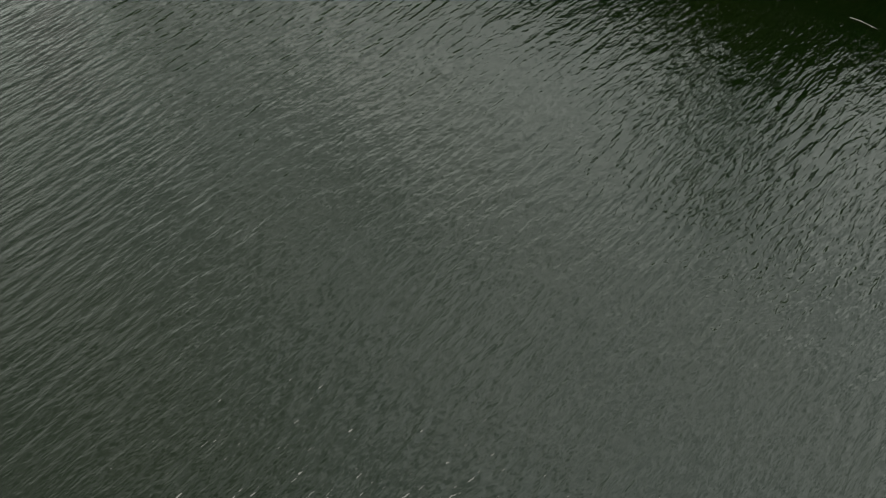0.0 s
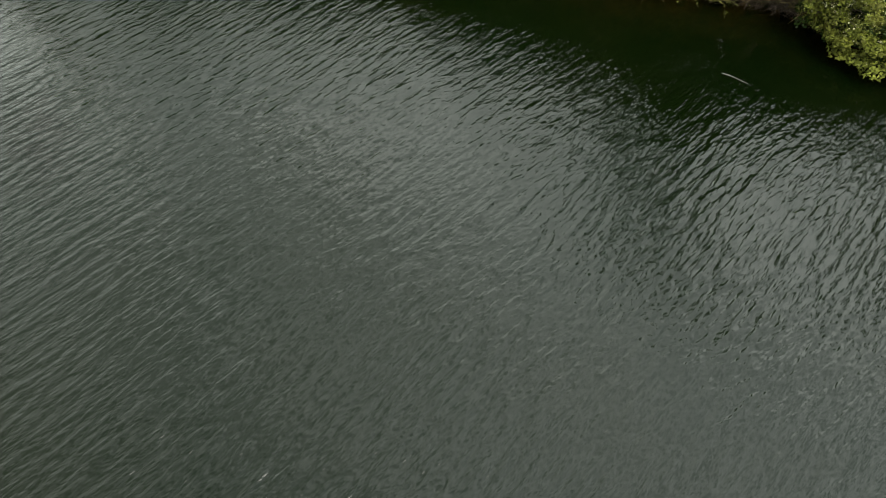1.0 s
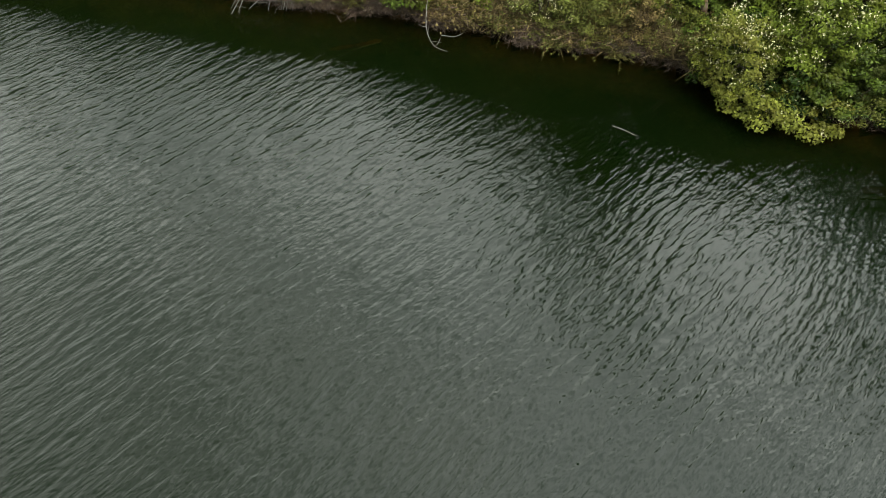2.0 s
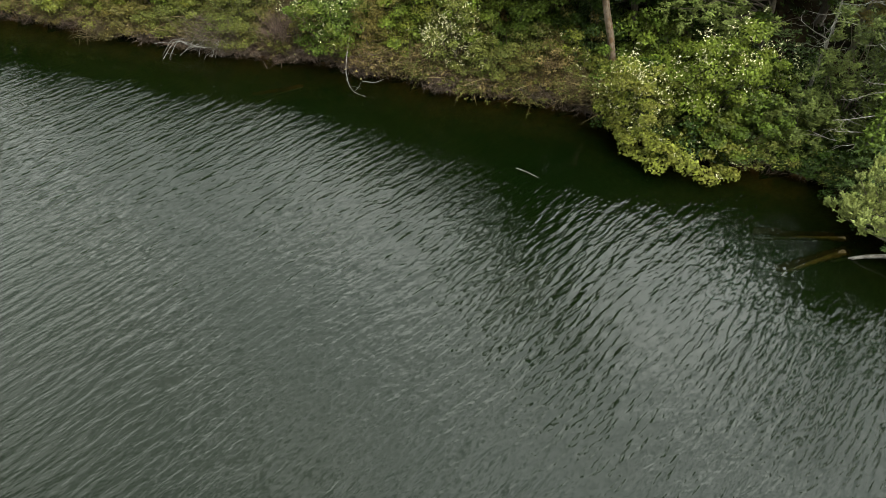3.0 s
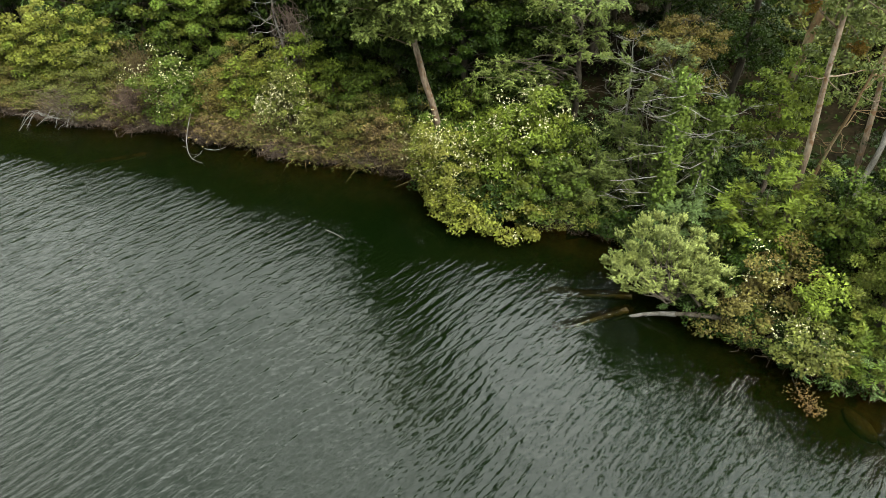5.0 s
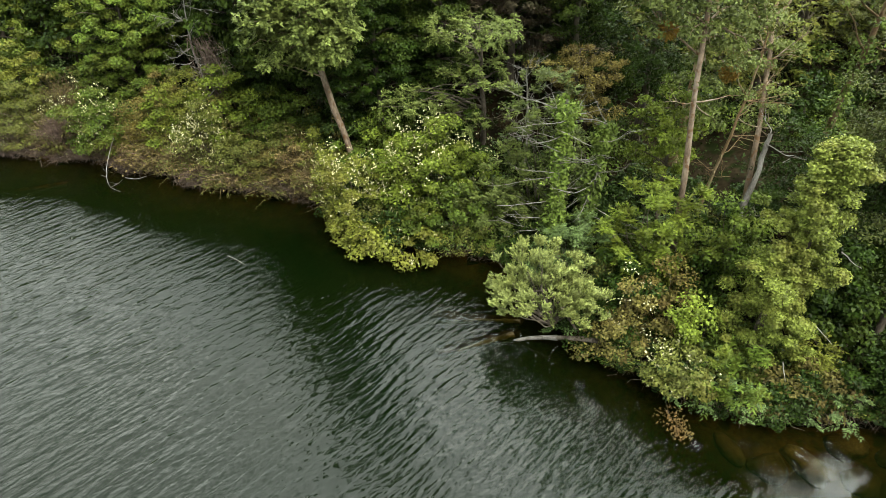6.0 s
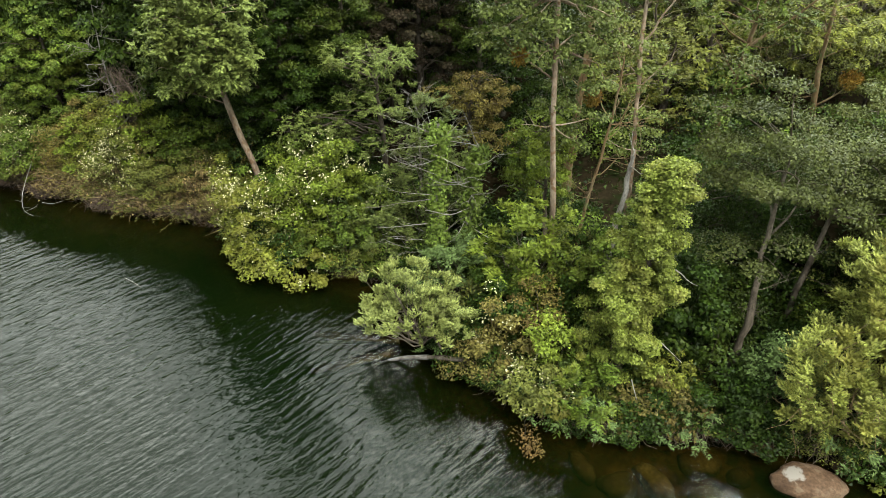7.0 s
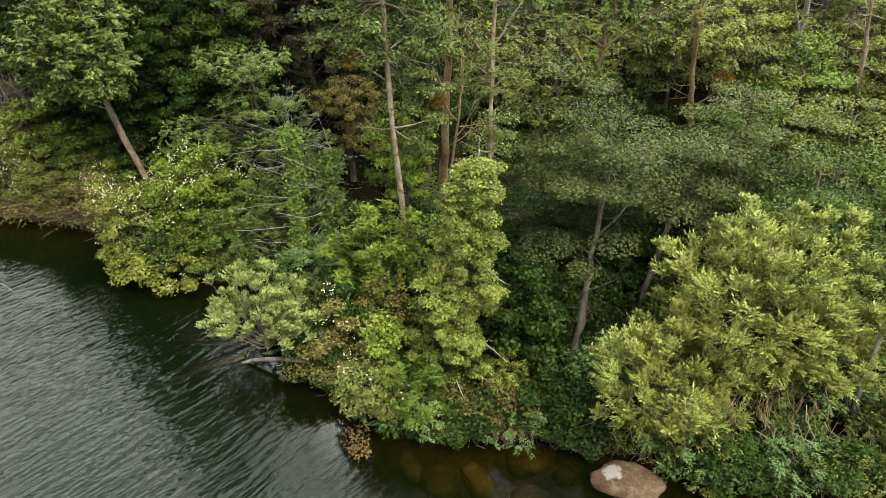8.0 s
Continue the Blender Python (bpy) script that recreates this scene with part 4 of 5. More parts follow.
shrub("bright green ash sapling with long leaflets", 32.3, 18.0, (1.5, 1.3, 2.8), LIME, 69, n=80, count=98, leaf=(0.2, 0.07), style="sprig")
shrub("green bush on the wooded point", 31.4, 16.6, (1.3, 1.2, 1.5), DEEP, 70, n=60, count=90)
shrub("flowering yellowish shrub on the point", 31.4, 15.0, (1.1, 0.9, 1.4), RUSSET, 71, n=44, count=85, flowers=70)
shrub("lime green leafy bush on the point", 32.9, 14.1, (0.6, 0.55, 1.9), LIME, 72, n=44, count=85, leaf=(0.13, 0.09))
shrub("yellow-brown shrub at the water's edge", 30.7, 14.8, (0.9, 0.7, 0.9), RUSSET, 73, n=44, count=80, leaf=(0.12, 0.08), lean=(-0.2, -0.3), flowers=24)
shrub("rusty brown shrub among green ones", 32.9, 16.2, (0.9, 0.8, 1.6), GOLDEN, 74, n=34, count=80, leaf=(0.11, 0.07))
shrub("green shrub with small white flowers", 32.6, 13.6, (0.9, 1.0, 1.2), OLIVE, 75, n=50, count=85, lean=(-0.2, -0.7), flowers=110)
shrub("rust-coloured withered shoots over the water", 32.3, 13.0, (0.45, 0.5, 0.35), RUST, 76, n=12, count=60, leaf=(0.1, 0.06), lean=(-0.3, -1.4))
shrub("fresh green feathery shrub at the water's edge", 34.4, 13.0, (1.4, 0.9, 1.2), GREEN, 77, n=84, count=98, leaf=(0.18, 0.06), style="sprig", lean=(-0.2, -0.2))
shrub("green shrub over the stones", 36.4, 13.0, (1.3, 0.8, 0.9), RUSSET, 78, n=56, count=85, lean=(0, -0.2))
shrub("green bush below a broken snag", 35.0, 17.2, (1.4, 1.0, 2.3), GREEN, 89, n=56, count=85)
for x, y, seed in ((40.9, 15.4, 161), (42.4, 15.6, 162), (40.0, 17.2, 163), (41.6, 18.0, 164)):
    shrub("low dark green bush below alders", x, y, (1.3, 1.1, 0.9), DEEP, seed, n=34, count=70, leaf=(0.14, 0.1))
shrub("yellow shrub among green ones", 37.2, 13.7, (1.0, 0.8, 0.9), YELLOW, 79, n=36, count=90, leaf=(0.16, 0.05), style="sprig")
shrub("dark green ivy-leaved bush", 37.3, 15.4, (1.4, 1.2, 2.6), DEEP, 80, n=90, count=95, leaf=(0.15, 0.12))
shrub("dull green bush over the stony edge", 38.6, 13.0, (1.3, 0.9, 1.2), DEEP, 81, n=60, count=85, lean=(0, -0.2))
shrub("bluish green bush on the bank", 40.3, 13.2, (1.4, 1.0, 1.9), BLUISH, 82, n=70, count=85)
shrub("small yellow-green bush at the water's edge", 42.9, 10.6, (0.6, 0.5, 0.6), YELLOW, 83, n=20, count=80, leaf=(0.13, 0.08), lean=(-0.1, -0.5))
shrub("dark green bush on the shore", 46.7, 10.9, (1.3, 0.9, 0.8), DEEP, 84, n=60, count=85, lean=(0, -0.3))
shrub("dull green shrub on the shore", 49.4, 11.4, (1.9, 1.3, 1.6), OLIVE, 85, n=70, count=85)
shrub("yellow-green shrub on the bank", 21.5, 24.6, (1.2, 1.0, 1.7), LIME, 86, n=50, count=85)
shrub("green undergrowth below a leaning tree", 20.0, 25.2, (1.5, 1.2, 1.2), GREEN, 87, n=60, count=85)
shrub("bluish green bush on the bank", 24.6, 25.2, (1.7, 1.3, 2.2), DEEP, 88, n=80, count=85)
# the long bank
shrub("white-flowering olive shrub on the bank", 12.7, 26.4, (1.35, 1.0, 2.0), OLIVE, 90, n=84, count=95, leaf=(0.11, 0.075), flowers=520)
shrub("low olive shrub at the waterline", 14.7, 25.7, (1.3, 0.9, 1.4), OLIVE, 91, n=50, count=80, leaf=(0.11, 0.07), lean=(0, -0.2))
shrub("low brownish shrub at the waterline", 17.2, 25.2, (1.1, 0.8, 1.1), BROWN, 92, n=46, count=75, leaf=(0.1, 0.05), lean=(0, -0.2))
shrub("low olive shrub over the bank", 16.3, 26.2, (1.2, 0.9, 1.5), OLIVE, 93, n=56, count=80, leaf=(0.11, 0.07))
shrub("green shrub behind the bank growth", 13.4, 28.3, (1.6, 1.3, 2.6), LIME, 94, n=84, count=88)
shrub("green shrub behind the bank growth", 16.6, 28.0, (1.6, 1.3, 1.9), GREEN, 95, n=76, count=88)
shrub("yellow-tan shrub on the bank", 8.9, 27.9, (0.9, 0.8, 1.9), GOLDEN, 96, n=46, count=90, leaf=(0.1, 0.05))
shrub("bright green shrub on the bank", 10.3, 27.9, (0.95, 0.85, 2.0), LIME, 97, n=50, count=85)
shrub("rounded flowering shrub hanging over the water", 6.7, 28.2, (1.45, 1.1, 2.4), GREEN, 98, n=84, count=88, leaf=(0.12, 0.08), flowers=380, lean=(0, -0.4))
thicket("leafless reddish-grey thicket on the bank", 4.2, 28.5, 1.1, 2.0, MAUVE, 99, n=320, lean=(0, -0.3))
shrub("olive shrub on the bank", 2.2, 29.3, (1.5, 1.1, 1.9), OLIVE, 100, n=66, count=85, leaf=(0.11, 0.06))
thicket("dry bare straw-coloured bush with arching stems", 4.2, 30.4, 1.5, 3.0, STRAW, 101, n=320)
thicket("bare grey thicket leaning over the water", 1.2, 28.7, 1.5, 1.5, TWIGS, 102, n=320, lean=(-0.3, -0.5))
shrub("low olive shrub at the waterline", -1.6, 30.0, (1.8, 1.0, 1.2), OLIVE, 103, n=60, count=80, leaf=(0.11, 0.07), lean=(0, -0.2))
shrub("tall yellow-green bush on the bank", -3.6, 32.0, (2.4, 1.7, 2.4), YELLOW, 104, n=120, count=90, leaf=(0.17, 0.11))
shrub("tall yellow-green bush on the bank", -8.0, 33.0, (2.6, 1.8, 2.4), YELLOW, 105, n=120, count=90, leaf=(0.17, 0.11))
shrub("green bush behind the bank", 0.6, 32.0, (2.0, 1.5, 2.4), GREEN, 106, n=90, count=90, leaf=(0.17, 0.11))
shrub("low olive shrub at the waterline", -6.5, 31.0, (2.0, 1.0, 1.1), OLIVE, 107, n=60, count=80, leaf=(0.11, 0.07), lean=(0, -0.2))
shrub("low olive shrub at the waterline", -11.0, 32.2, (2.2, 1.1, 1.2), OLIVE, 108, n=60, count=80, leaf=(0.11, 0.07), lean=(0, -0.2))
shrub("green bush behind the bank", 8.5, 30.4, (1.8, 1.4, 1.9), GREEN, 109, n=80, count=88)
shrub("pinkish withered shrub on the bank", 12.0, 26.9, (0.9, 0.7, 1.0), STRAW, 110, n=36, count=80, leaf=(0.12, 0.04))
thicket("bare purplish twigs at the waterline", 12.4, 25.6, 0.9, 0.8, TWIGS, 111, n=200, lean=(0, -0.4))
thicket("bare grey twigs at the waterline", 16.6, 24.9, 1.0, 0.8, TWIGS, 112, n=180, lean=(0, -0.4))
thicket("dry straw-coloured stems at the waterline", 18.3, 24.6, 1.0, 1.5, STRAW, 113, n=220, lean=(0, -0.3))
thicket("dry straw-coloured stems on the bank", 11.2, 26.6, 0.9, 1.4, STRAW, 114, n=200, lean=(0, -0.3))
thicket("dry tan stems hanging over the water", -5.2, 29.9, 1.2, 0.9, STRAW, 115, n=200, lean=(0, -0.4))
thicket("bare grey twigs below a flowering shrub", 8.6, 26.9, 0.9, 0.8, TWIGS, 116, n=160, lean=(0, -0.3))

for label, x, y, radii, mat, seed, leaf in (
        ("leafy yellow-green shrub on the bank", 11.6, 28.3, (1.3, 1.0, 2.5), YELLOW, 170, (0.12, 0.08)), ("fresh green shrub on the bank", 15.2, 27.5, (1.2, 0.9, 1.9), GREEN, 171, (0.12, 0.08)),
        ("yellow-green shrub on the bank", 18.2, 26.4, (1.1, 0.9, 1.6), YELLOW, 172, (0.12, 0.08)), ("tall yellow-green shrub on the bank", -1.0, 31.2, (1.6, 1.1, 2.8), YELLOW, 173, (0.13, 0.09)),
        ("tall yellow-green shrub on the bank", -4.4, 31.2, (1.6, 1.0, 2.4), YELLOW, 174, (0.13, 0.09)), ("golden withered shrub over the water", -4.4, 30.1, (0.9, 0.6, 0.9), GOLDEN, 175, (0.1, 0.05)),
        ("leafy green shrub on the bank", -2.2, 30.6, (1.0, 0.8, 1.7), LIME, 176, (0.12, 0.08)), ("golden olive shrub on the bank", -6.4, 31.6, (1.3, 0.9, 1.9), RUSSET, 177, (0.11, 0.07)),
        ("tall yellow-green shrub on the bank", 1.4, 30.8, (1.5, 1.0, 2.6), YELLOW, 178, (0.13, 0.09)), ("green shrub beside a dry bush", 5.9, 30.4, (1.3, 1.0, 2.4), GREEN, 179, (0.12, 0.08)),
        ("russet shrub on the bank", 9.5, 29.6, (1.1, 0.9, 2.1), RUSSET, 180, (0.11, 0.07)), ("dark green shrub at the foot of a leaning tree", 18.9, 27.3, (1.3, 1.0, 2.2), DEEP, 181, (0.13, 0.09))):
    shrub(label, x, y, radii, mat, seed, n=60, count=85, leaf=leaf)

for label, x, d, radii, mat, seed in (
        ("low olive bush in front of a dead tangle", 1.9, 0.9, (0.9, 0.7, 1.1), OLIVE, 185), ("russet bush on the bank", 3.2, 1.2, (0.8, 0.7, 1.2), RUSSET, 186), ("golden withered bush on the bank", 8.6, 0.8, (0.7, 0.6, 1.3), GOLDEN, 187),
        ("yellow-green bush on the bank", 10.0, 1.0, (0.8, 0.7, 1.4), YELLOW, 188), ("pale withered bush with dry heads", 11.2, 0.6, (0.6, 0.5, 1.0), TAN, 189), ("olive bush over the waterline", 13.9, 0.6, (0.8, 0.6, 1.2), OLIVE, 190),
        ("russet bush over the waterline", 15.8, 0.7, (0.8, 0.6, 1.1), RUSSET, 191), ("dry tan bush on the bank", 17.4, 1.0, (0.8, 0.7, 1.2), TAN, 192), ("yellow-green bush on the bank", 18.8, 1.2, (0.7, 0.6, 1.2), YELLOW, 193),
        ("golden olive bush over the waterline", -3.3, 0.6, (0.9, 0.6, 1.1), RUSSET, 194), ("yellow-green bush over the waterline", -5.6, 0.8, (1.0, 0.7, 1.3), YELLOW, 195), ("olive bush on the bank", -0.6, 0.9, (0.9, 0.7, 1.1), OLIVE, 196)):
    shrub(label, x, np.interp(x, SHORE[:, 0], SHORE[:, 1]) + d, radii, mat, seed, n=40, size=0.42, count=52, leaf=(0.1, 0.065))
for x, y, seed in ((34.0, 19.4, 197), (35.4, 19.8, 198), (34.6, 21.8, 199), (36.2, 19.2, 183), (37.2, 20.6, 184), (30.9, 21.6, 182)):
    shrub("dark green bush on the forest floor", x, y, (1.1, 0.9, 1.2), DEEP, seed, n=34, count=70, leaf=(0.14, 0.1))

# ---- middle distance ----
tree("small tree with pale layered tiers of foliage", [(26.2, 25.6, 2.0), (26.1, 25.7, 5.0), (25.9, 25.9, 7.6)], 0.13, 0.04,
     [((25.7, 25.9, 7.7), (2.1, 1.6, 0.55), 60), ((26.0, 25.4, 6.1), (1.5, 1.2, 0.7), 40), ((23.3, 25.4, 4.6), (1.5, 1.1, 0.6), 44), ((25.0, 25.0, 4.0), (1.2, 0.9, 0.6), 24)], PALE, 121, leaf=(0.14, 0.055), style="sprig", count=84, flat=0.3,
     dead_limbs=14, size=0.5, forks=[((26.0, 25.7, 3.6), (23.6, 25.3, 4.5), 0.06)])
tree("small tree with golden brown autumn leaves", [(30.2, 25.4, 2.2), (30.1, 25.6, 5.0), (30.2, 25.8, 7.0)], 0.13, 0.04,
     [((30.2, 25.5, 6.1), (1.5, 1.3, 1.1), 70), ((30.7, 25.1, 4.6), (1.2, 1.0, 0.7), 30)], GOLDEN, 222, leaf=(0.11, 0.07), count=90, dead_limbs=12, size=0.45)
tree("bare grey twiggy tree behind an ivy-clad stem", [(28.0, 23.6, 2.0), (28.0, 23.9, 4.6), (27.8, 24.0, 6.8)], 0.06, 0.02, [], GREEN, 127, DEAD, dead_limbs=22, name="dead_tree")
tree("tall dark purplish brown tree behind others", [(27.6, 30.4, 3.4), (27.5, 30.6, 8), (27.5, 30.8, 14)], 0.2, 0.05,
     [((27.5, 30.4, 7.8), (2.9, 2.2, 3.2), 110), ((27.5, 30.8, 11.8), (2.3, 2.0, 2.4), 60)], PURPLE, 123, leaf=(0.13, 0.085), count=115)
tree("deep green large-leaved tree on the slope", [(21.2, 28.5, 2.2), (21.0, 28.8, 6.0), (21.0, 29, 11.6)], 0.18, 0.05,
     [((21.2, 28.6, 5.2), (2.6, 2.0, 3.6), 120), ((21.2, 28.9, 9.4), (2.4, 2.0, 2.4), 60)], DEEP, 124, leaf=(0.14, 0.105), count=125, size=0.6)
for x, y, top, mat, seed in ((24.0, 28.6, 11.8, FOREST, 131), (30.6, 29.6, 15, FOREST, 132), (33.6, 27.0, 14.5, DEEP, 133), (23.2, 31.6, 14, DEEP, 134), (14.6, 31.0, 9.6, DEEP, 135), (17.6, 30.6, 12.0, FOREST, 136)):
    g = ground(x, y)
    h = top - g
    tree("tall deep green forest tree with a dense crown", [(x, y, g - 0.1), (x, y + 0.2, g + h * 0.5), (x + 0.1, y + 0.3, top - 0.6)], 0.18, 0.05,
         [((x, y, g + h * 0.36), (2.2, 1.9, h * 0.34), 60), ((x, y + 0.2, g + h * 0.72), (2.0, 1.9, h * 0.27), 50)], mat, seed, leaf=(0.14, 0.1), count=105, size=0.66, fine=(1.9, 0.88))
tree("broad-leaved green tree on the slope", [(7.6, 31.6, 1.6), (7.5, 31.8, 4.0), (7.4, 32, 7.5)], 0.18, 0.05,
     [((7.4, 31.8, 5.2), (3.0, 2.2, 2.8), 150)], GREEN, 125, leaf=(0.15, 0.11), count=110)
tree("bright green tree behind a pale trunk", [(33.3, 20.7, 1.6), (33.2, 20.9, 4.0), (33.1, 21.0, 7.6)], 0.1, 0.03,
     [((33.0, 20.7, 6.0), (1.3, 1.0, 2.4), 70)], LIME, 126, leaf=(0.14, 0.09), count=80)

# ---- forest on the slope ----
KINDS = [
    ("leafy forest tree with a full green crown", FOREST, (0.22, 0.14), "broad", (2.6, 2.6, 3.6), 8.0),
    ("deep green forest tree with a dense crown", DEEP, (0.22, 0.15), "broad", (2.4, 2.4, 3.4), 7.5),
    ("green forest tree with an uneven crown", GREEN, (0.22, 0.13), "broad", (2.3, 2.4, 3.6), 8.0),
    ("dull bluish green forest tree", BLUISH, (0.22, 0.09), "sprig", (2.6, 2.4, 3.2), 7.5),
    ("olive forest tree with feathery foliage", OLIVE, (0.22, 0.09), "sprig", (2.6, 2.6, 3.4), 8.0),
    ("yellowish green forest tree, thinly leaved", YELLOW, (0.2, 0.09), "sprig", (2.2, 2.2, 3.4), 8.0),
]
MODELS = []
for i, (label, mat, leaf, style, radii, h) in enumerate(KINDS):
    for j in range(2):
        MODELS.append((label, mat, leaf, style, radii, h, 200 + i * 7 + j))
TAKEN = [(18.5, 26.5), (33, 19), (36.45, 21.5), (34.9, 20.2), (40, 23), (44.7, 27), (51.8, 31), (52.4, 26), (35.5, 18.5), (12.3, 29), (29, 20), (30, 20),
         (40.2, 16), (43, 17.6), (48, 18), (44, 13.5), (47, 13.5), (26, 26), (30, 25.6), (27.5, 30.5), (21, 28.6), (24, 28.6), (30.6, 29.6), (33.6, 27), (23.2, 31.6), (14.6, 31), (17.6, 30.6), (7.5, 31.8), (34, 21), (28.9, 22), (24.5, 25),
         (38.3, 18.6), (41.4, 20.2), (45.4, 19.6), (46.4, 16.4), (50.6, 16.4), (49.8, 20.8), (54.2, 18.4), (41, 21.5), (45, 22.5), (45, 25), (44, 24), (52, 23), (37.3, 15.4), (14.2, 28.4), (16.6, 28), (8.5, 30.4), (4.2, 31.2), (0.6, 32), (-3.6, 32), (-8, 33), (35.4, 15), (32.3, 17.5), (23.4, 22.7), (30.2, 23), (26, 23.5), (30.2, 24), (25.5, 24), (21, 26.3), (23.5, 26), (28, 27), (49.5, 28.6), (50.2, 27.2), (47.5, 25), (50, 24), (51, 24.5)]
rng = np.random.default_rng(77)
spots = []
for x, y in itertools.product(np.arange(-20, 66, 3.5), np.arange(16, 41, 3.3)):
    x, y = x + rng.uniform(-1.2, 1.2), y + rng.uniform(-1.2, 1.2)
    d = shore_distance(np.array([x]), np.array([y]))[0]
    near = min(math.hypot(x - a, y - b) for a, b in TAKEN)
    if d < (7.0 if x < 19 else 5.5) or near < 2.6 or (x < -6 and d > 11) or (x > 60 and d > 12) or y > 46 and rng.random() < 0.3 or x < -14 and y > 42:
        continue
    spots.append((x, y))
for x in np.arange(-27, 16, 2.5):
    x = x + rng.uniform(-0.6, 0.6)
    y = np.interp(x, SHORE[:, 0], SHORE[:, 1]) + rng.uniform(6.4, 7.8) + (2.5 if 24 < x < 32 else 0)
    if min(math.hypot(x - a, y - b) for a, b in ((18.5, 26.5), (33, 19), (12.3, 29), (26, 26), (30.2, 25.6), (29, 20), (30, 20))) > 1.5:
        spots.append((x, y))
for x in np.arange(-27, 16, 2.2):
    spots.append((x + rng.uniform(-0.5, 0.5), np.interp(x, SHORE[:, 0], SHORE[:, 1]) + rng.uniform(10.0, 11.5)))
# the wood stands low along the bank and rises towards the point
LINE_X = [-20, 3, 7, 12, 14, 16, 26, 30, 33, 70]
made = {}
spots.sort(key=lambda q: -q[0])
for x, y in spots:
    roof = np.interp(x, LINE_X, [0.76, 0.82, 0.95, 0.97, 0.93, 0.92, 0.97, 1.0, 1.1, 1.1]) * (y - np.interp(x, LINE_X, [24, 22.9, 21.2, 20.3, 18.6, 16.6, 15.6, 14.9, 12.3, 12]))
    # drier, lighter trees towards the far end of the bank, darker ones behind the bay
    weights = np.interp(x, [10, 30, 38, 50], [0, 0.1, 0.8, 0.95])
    pool = [4, 5, 10, 8, 8, 9, 9, 10, 11, 11] if rng.random() < weights else [0, 1, 0, 1, 2, 3, 2, 3, 4, 6]
    k = int(pool[rng.integers(0, len(pool))])
    if k not in made:
        label, mat, leaf, style, radii, h, seed = MODELS[k]
        h = min(h, max(3.5, roof - ground(x, y)))
        radii = (radii[0], radii[1], radii[2] * h / 8)
        made[k] = tree(label, [(x, y, ground(x, y) - 0.1), (x + 0.2, y, ground(x, y) + h * 0.5), (x, y + 0.2, ground(x, y) + h)], 0.17, 0.04,
                       [((x, y, ground(x, y) + h * 0.52), radii, 64)], mat, seed, leaf=leaf, style=style, count=70, size=0.78, dead_limbs=5, joined=True, low=-0.95, fine=(1.35, 1.0))
        tagged(made[k], group="forest trees")
        continue
    s = min(rng.uniform(0.85, 1.25) if x > 32 else 1.7, max(0.4, (roof - ground(x, y)) / 7.6 * rng.uniform(0.82, 1.0)))
    copy_thing(made[k], Matrix.LocRotScale((x, y, ground(x, y) - 0.1), Euler((rng.normal(0, 0.05), rng.normal(0, 0.05), rng.uniform(0, 6.28))), (min(max(s, 0.75), 1.1), min(max(s, 0.75), 1.1), s)))

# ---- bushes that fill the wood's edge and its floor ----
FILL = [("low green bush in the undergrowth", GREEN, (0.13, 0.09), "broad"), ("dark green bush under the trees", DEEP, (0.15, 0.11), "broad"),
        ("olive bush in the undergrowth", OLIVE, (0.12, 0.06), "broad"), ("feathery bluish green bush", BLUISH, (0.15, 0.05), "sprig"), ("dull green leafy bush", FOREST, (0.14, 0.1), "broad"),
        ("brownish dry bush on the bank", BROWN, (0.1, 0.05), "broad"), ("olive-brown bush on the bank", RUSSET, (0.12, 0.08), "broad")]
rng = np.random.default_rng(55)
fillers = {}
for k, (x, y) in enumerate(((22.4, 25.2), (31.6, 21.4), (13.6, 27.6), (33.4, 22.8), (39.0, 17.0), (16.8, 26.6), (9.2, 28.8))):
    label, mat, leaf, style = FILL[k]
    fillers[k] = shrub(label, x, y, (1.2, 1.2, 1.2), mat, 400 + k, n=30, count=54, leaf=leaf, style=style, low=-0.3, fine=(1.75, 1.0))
    tagged(fillers[k], group="undergrowth bushes")
for x, y in itertools.product(np.arange(-13, 58, 2.05), np.arange(10, 36, 1.8)):
    x, y = x + rng.uniform(-0.7, 0.7), y + rng.uniform(-0.7, 0.7)
    d = shore_distance(np.array([x]), np.array([y]))[0]
    if d < 0.5 or d > (18 if x > 33 else 9) or (d > 5 and rng.random() < (0.45 if x > 43 and y > 19 else 0.6 if x > 33 else 0.75)) or (x < 20 and d < 2.6 and rng.random() < 0.4) or (30 < x < 37 and d < 3.5 and rng.random() < 0.55) or (37.5 < x < 43.5 and 13.4 < y < 19 and rng.random() < 0.6):
        continue
    k = int(rng.integers(0, 5))
    if x < 20 and d < 3:
        k = (2, 6, 6, 6, 2, 0)[int(rng.integers(0, 6))]
        if d < 2.4 and rng.random() < 0.6:
            continue
    s = rng.uniform(0.75, 1.25) * (0.8 if d < 1.5 and x > 20 else 0.75 if x < 20 and d < 2.6 else 1)
    copy_thing(fillers[k], Matrix.LocRotScale((x, y, ground(x, y) - 0.05), Euler((rng.normal(0, 0.08), rng.normal(0, 0.08), rng.uniform(0, 6.28))), (s, s, s * rng.uniform(0.8, 1.3))))

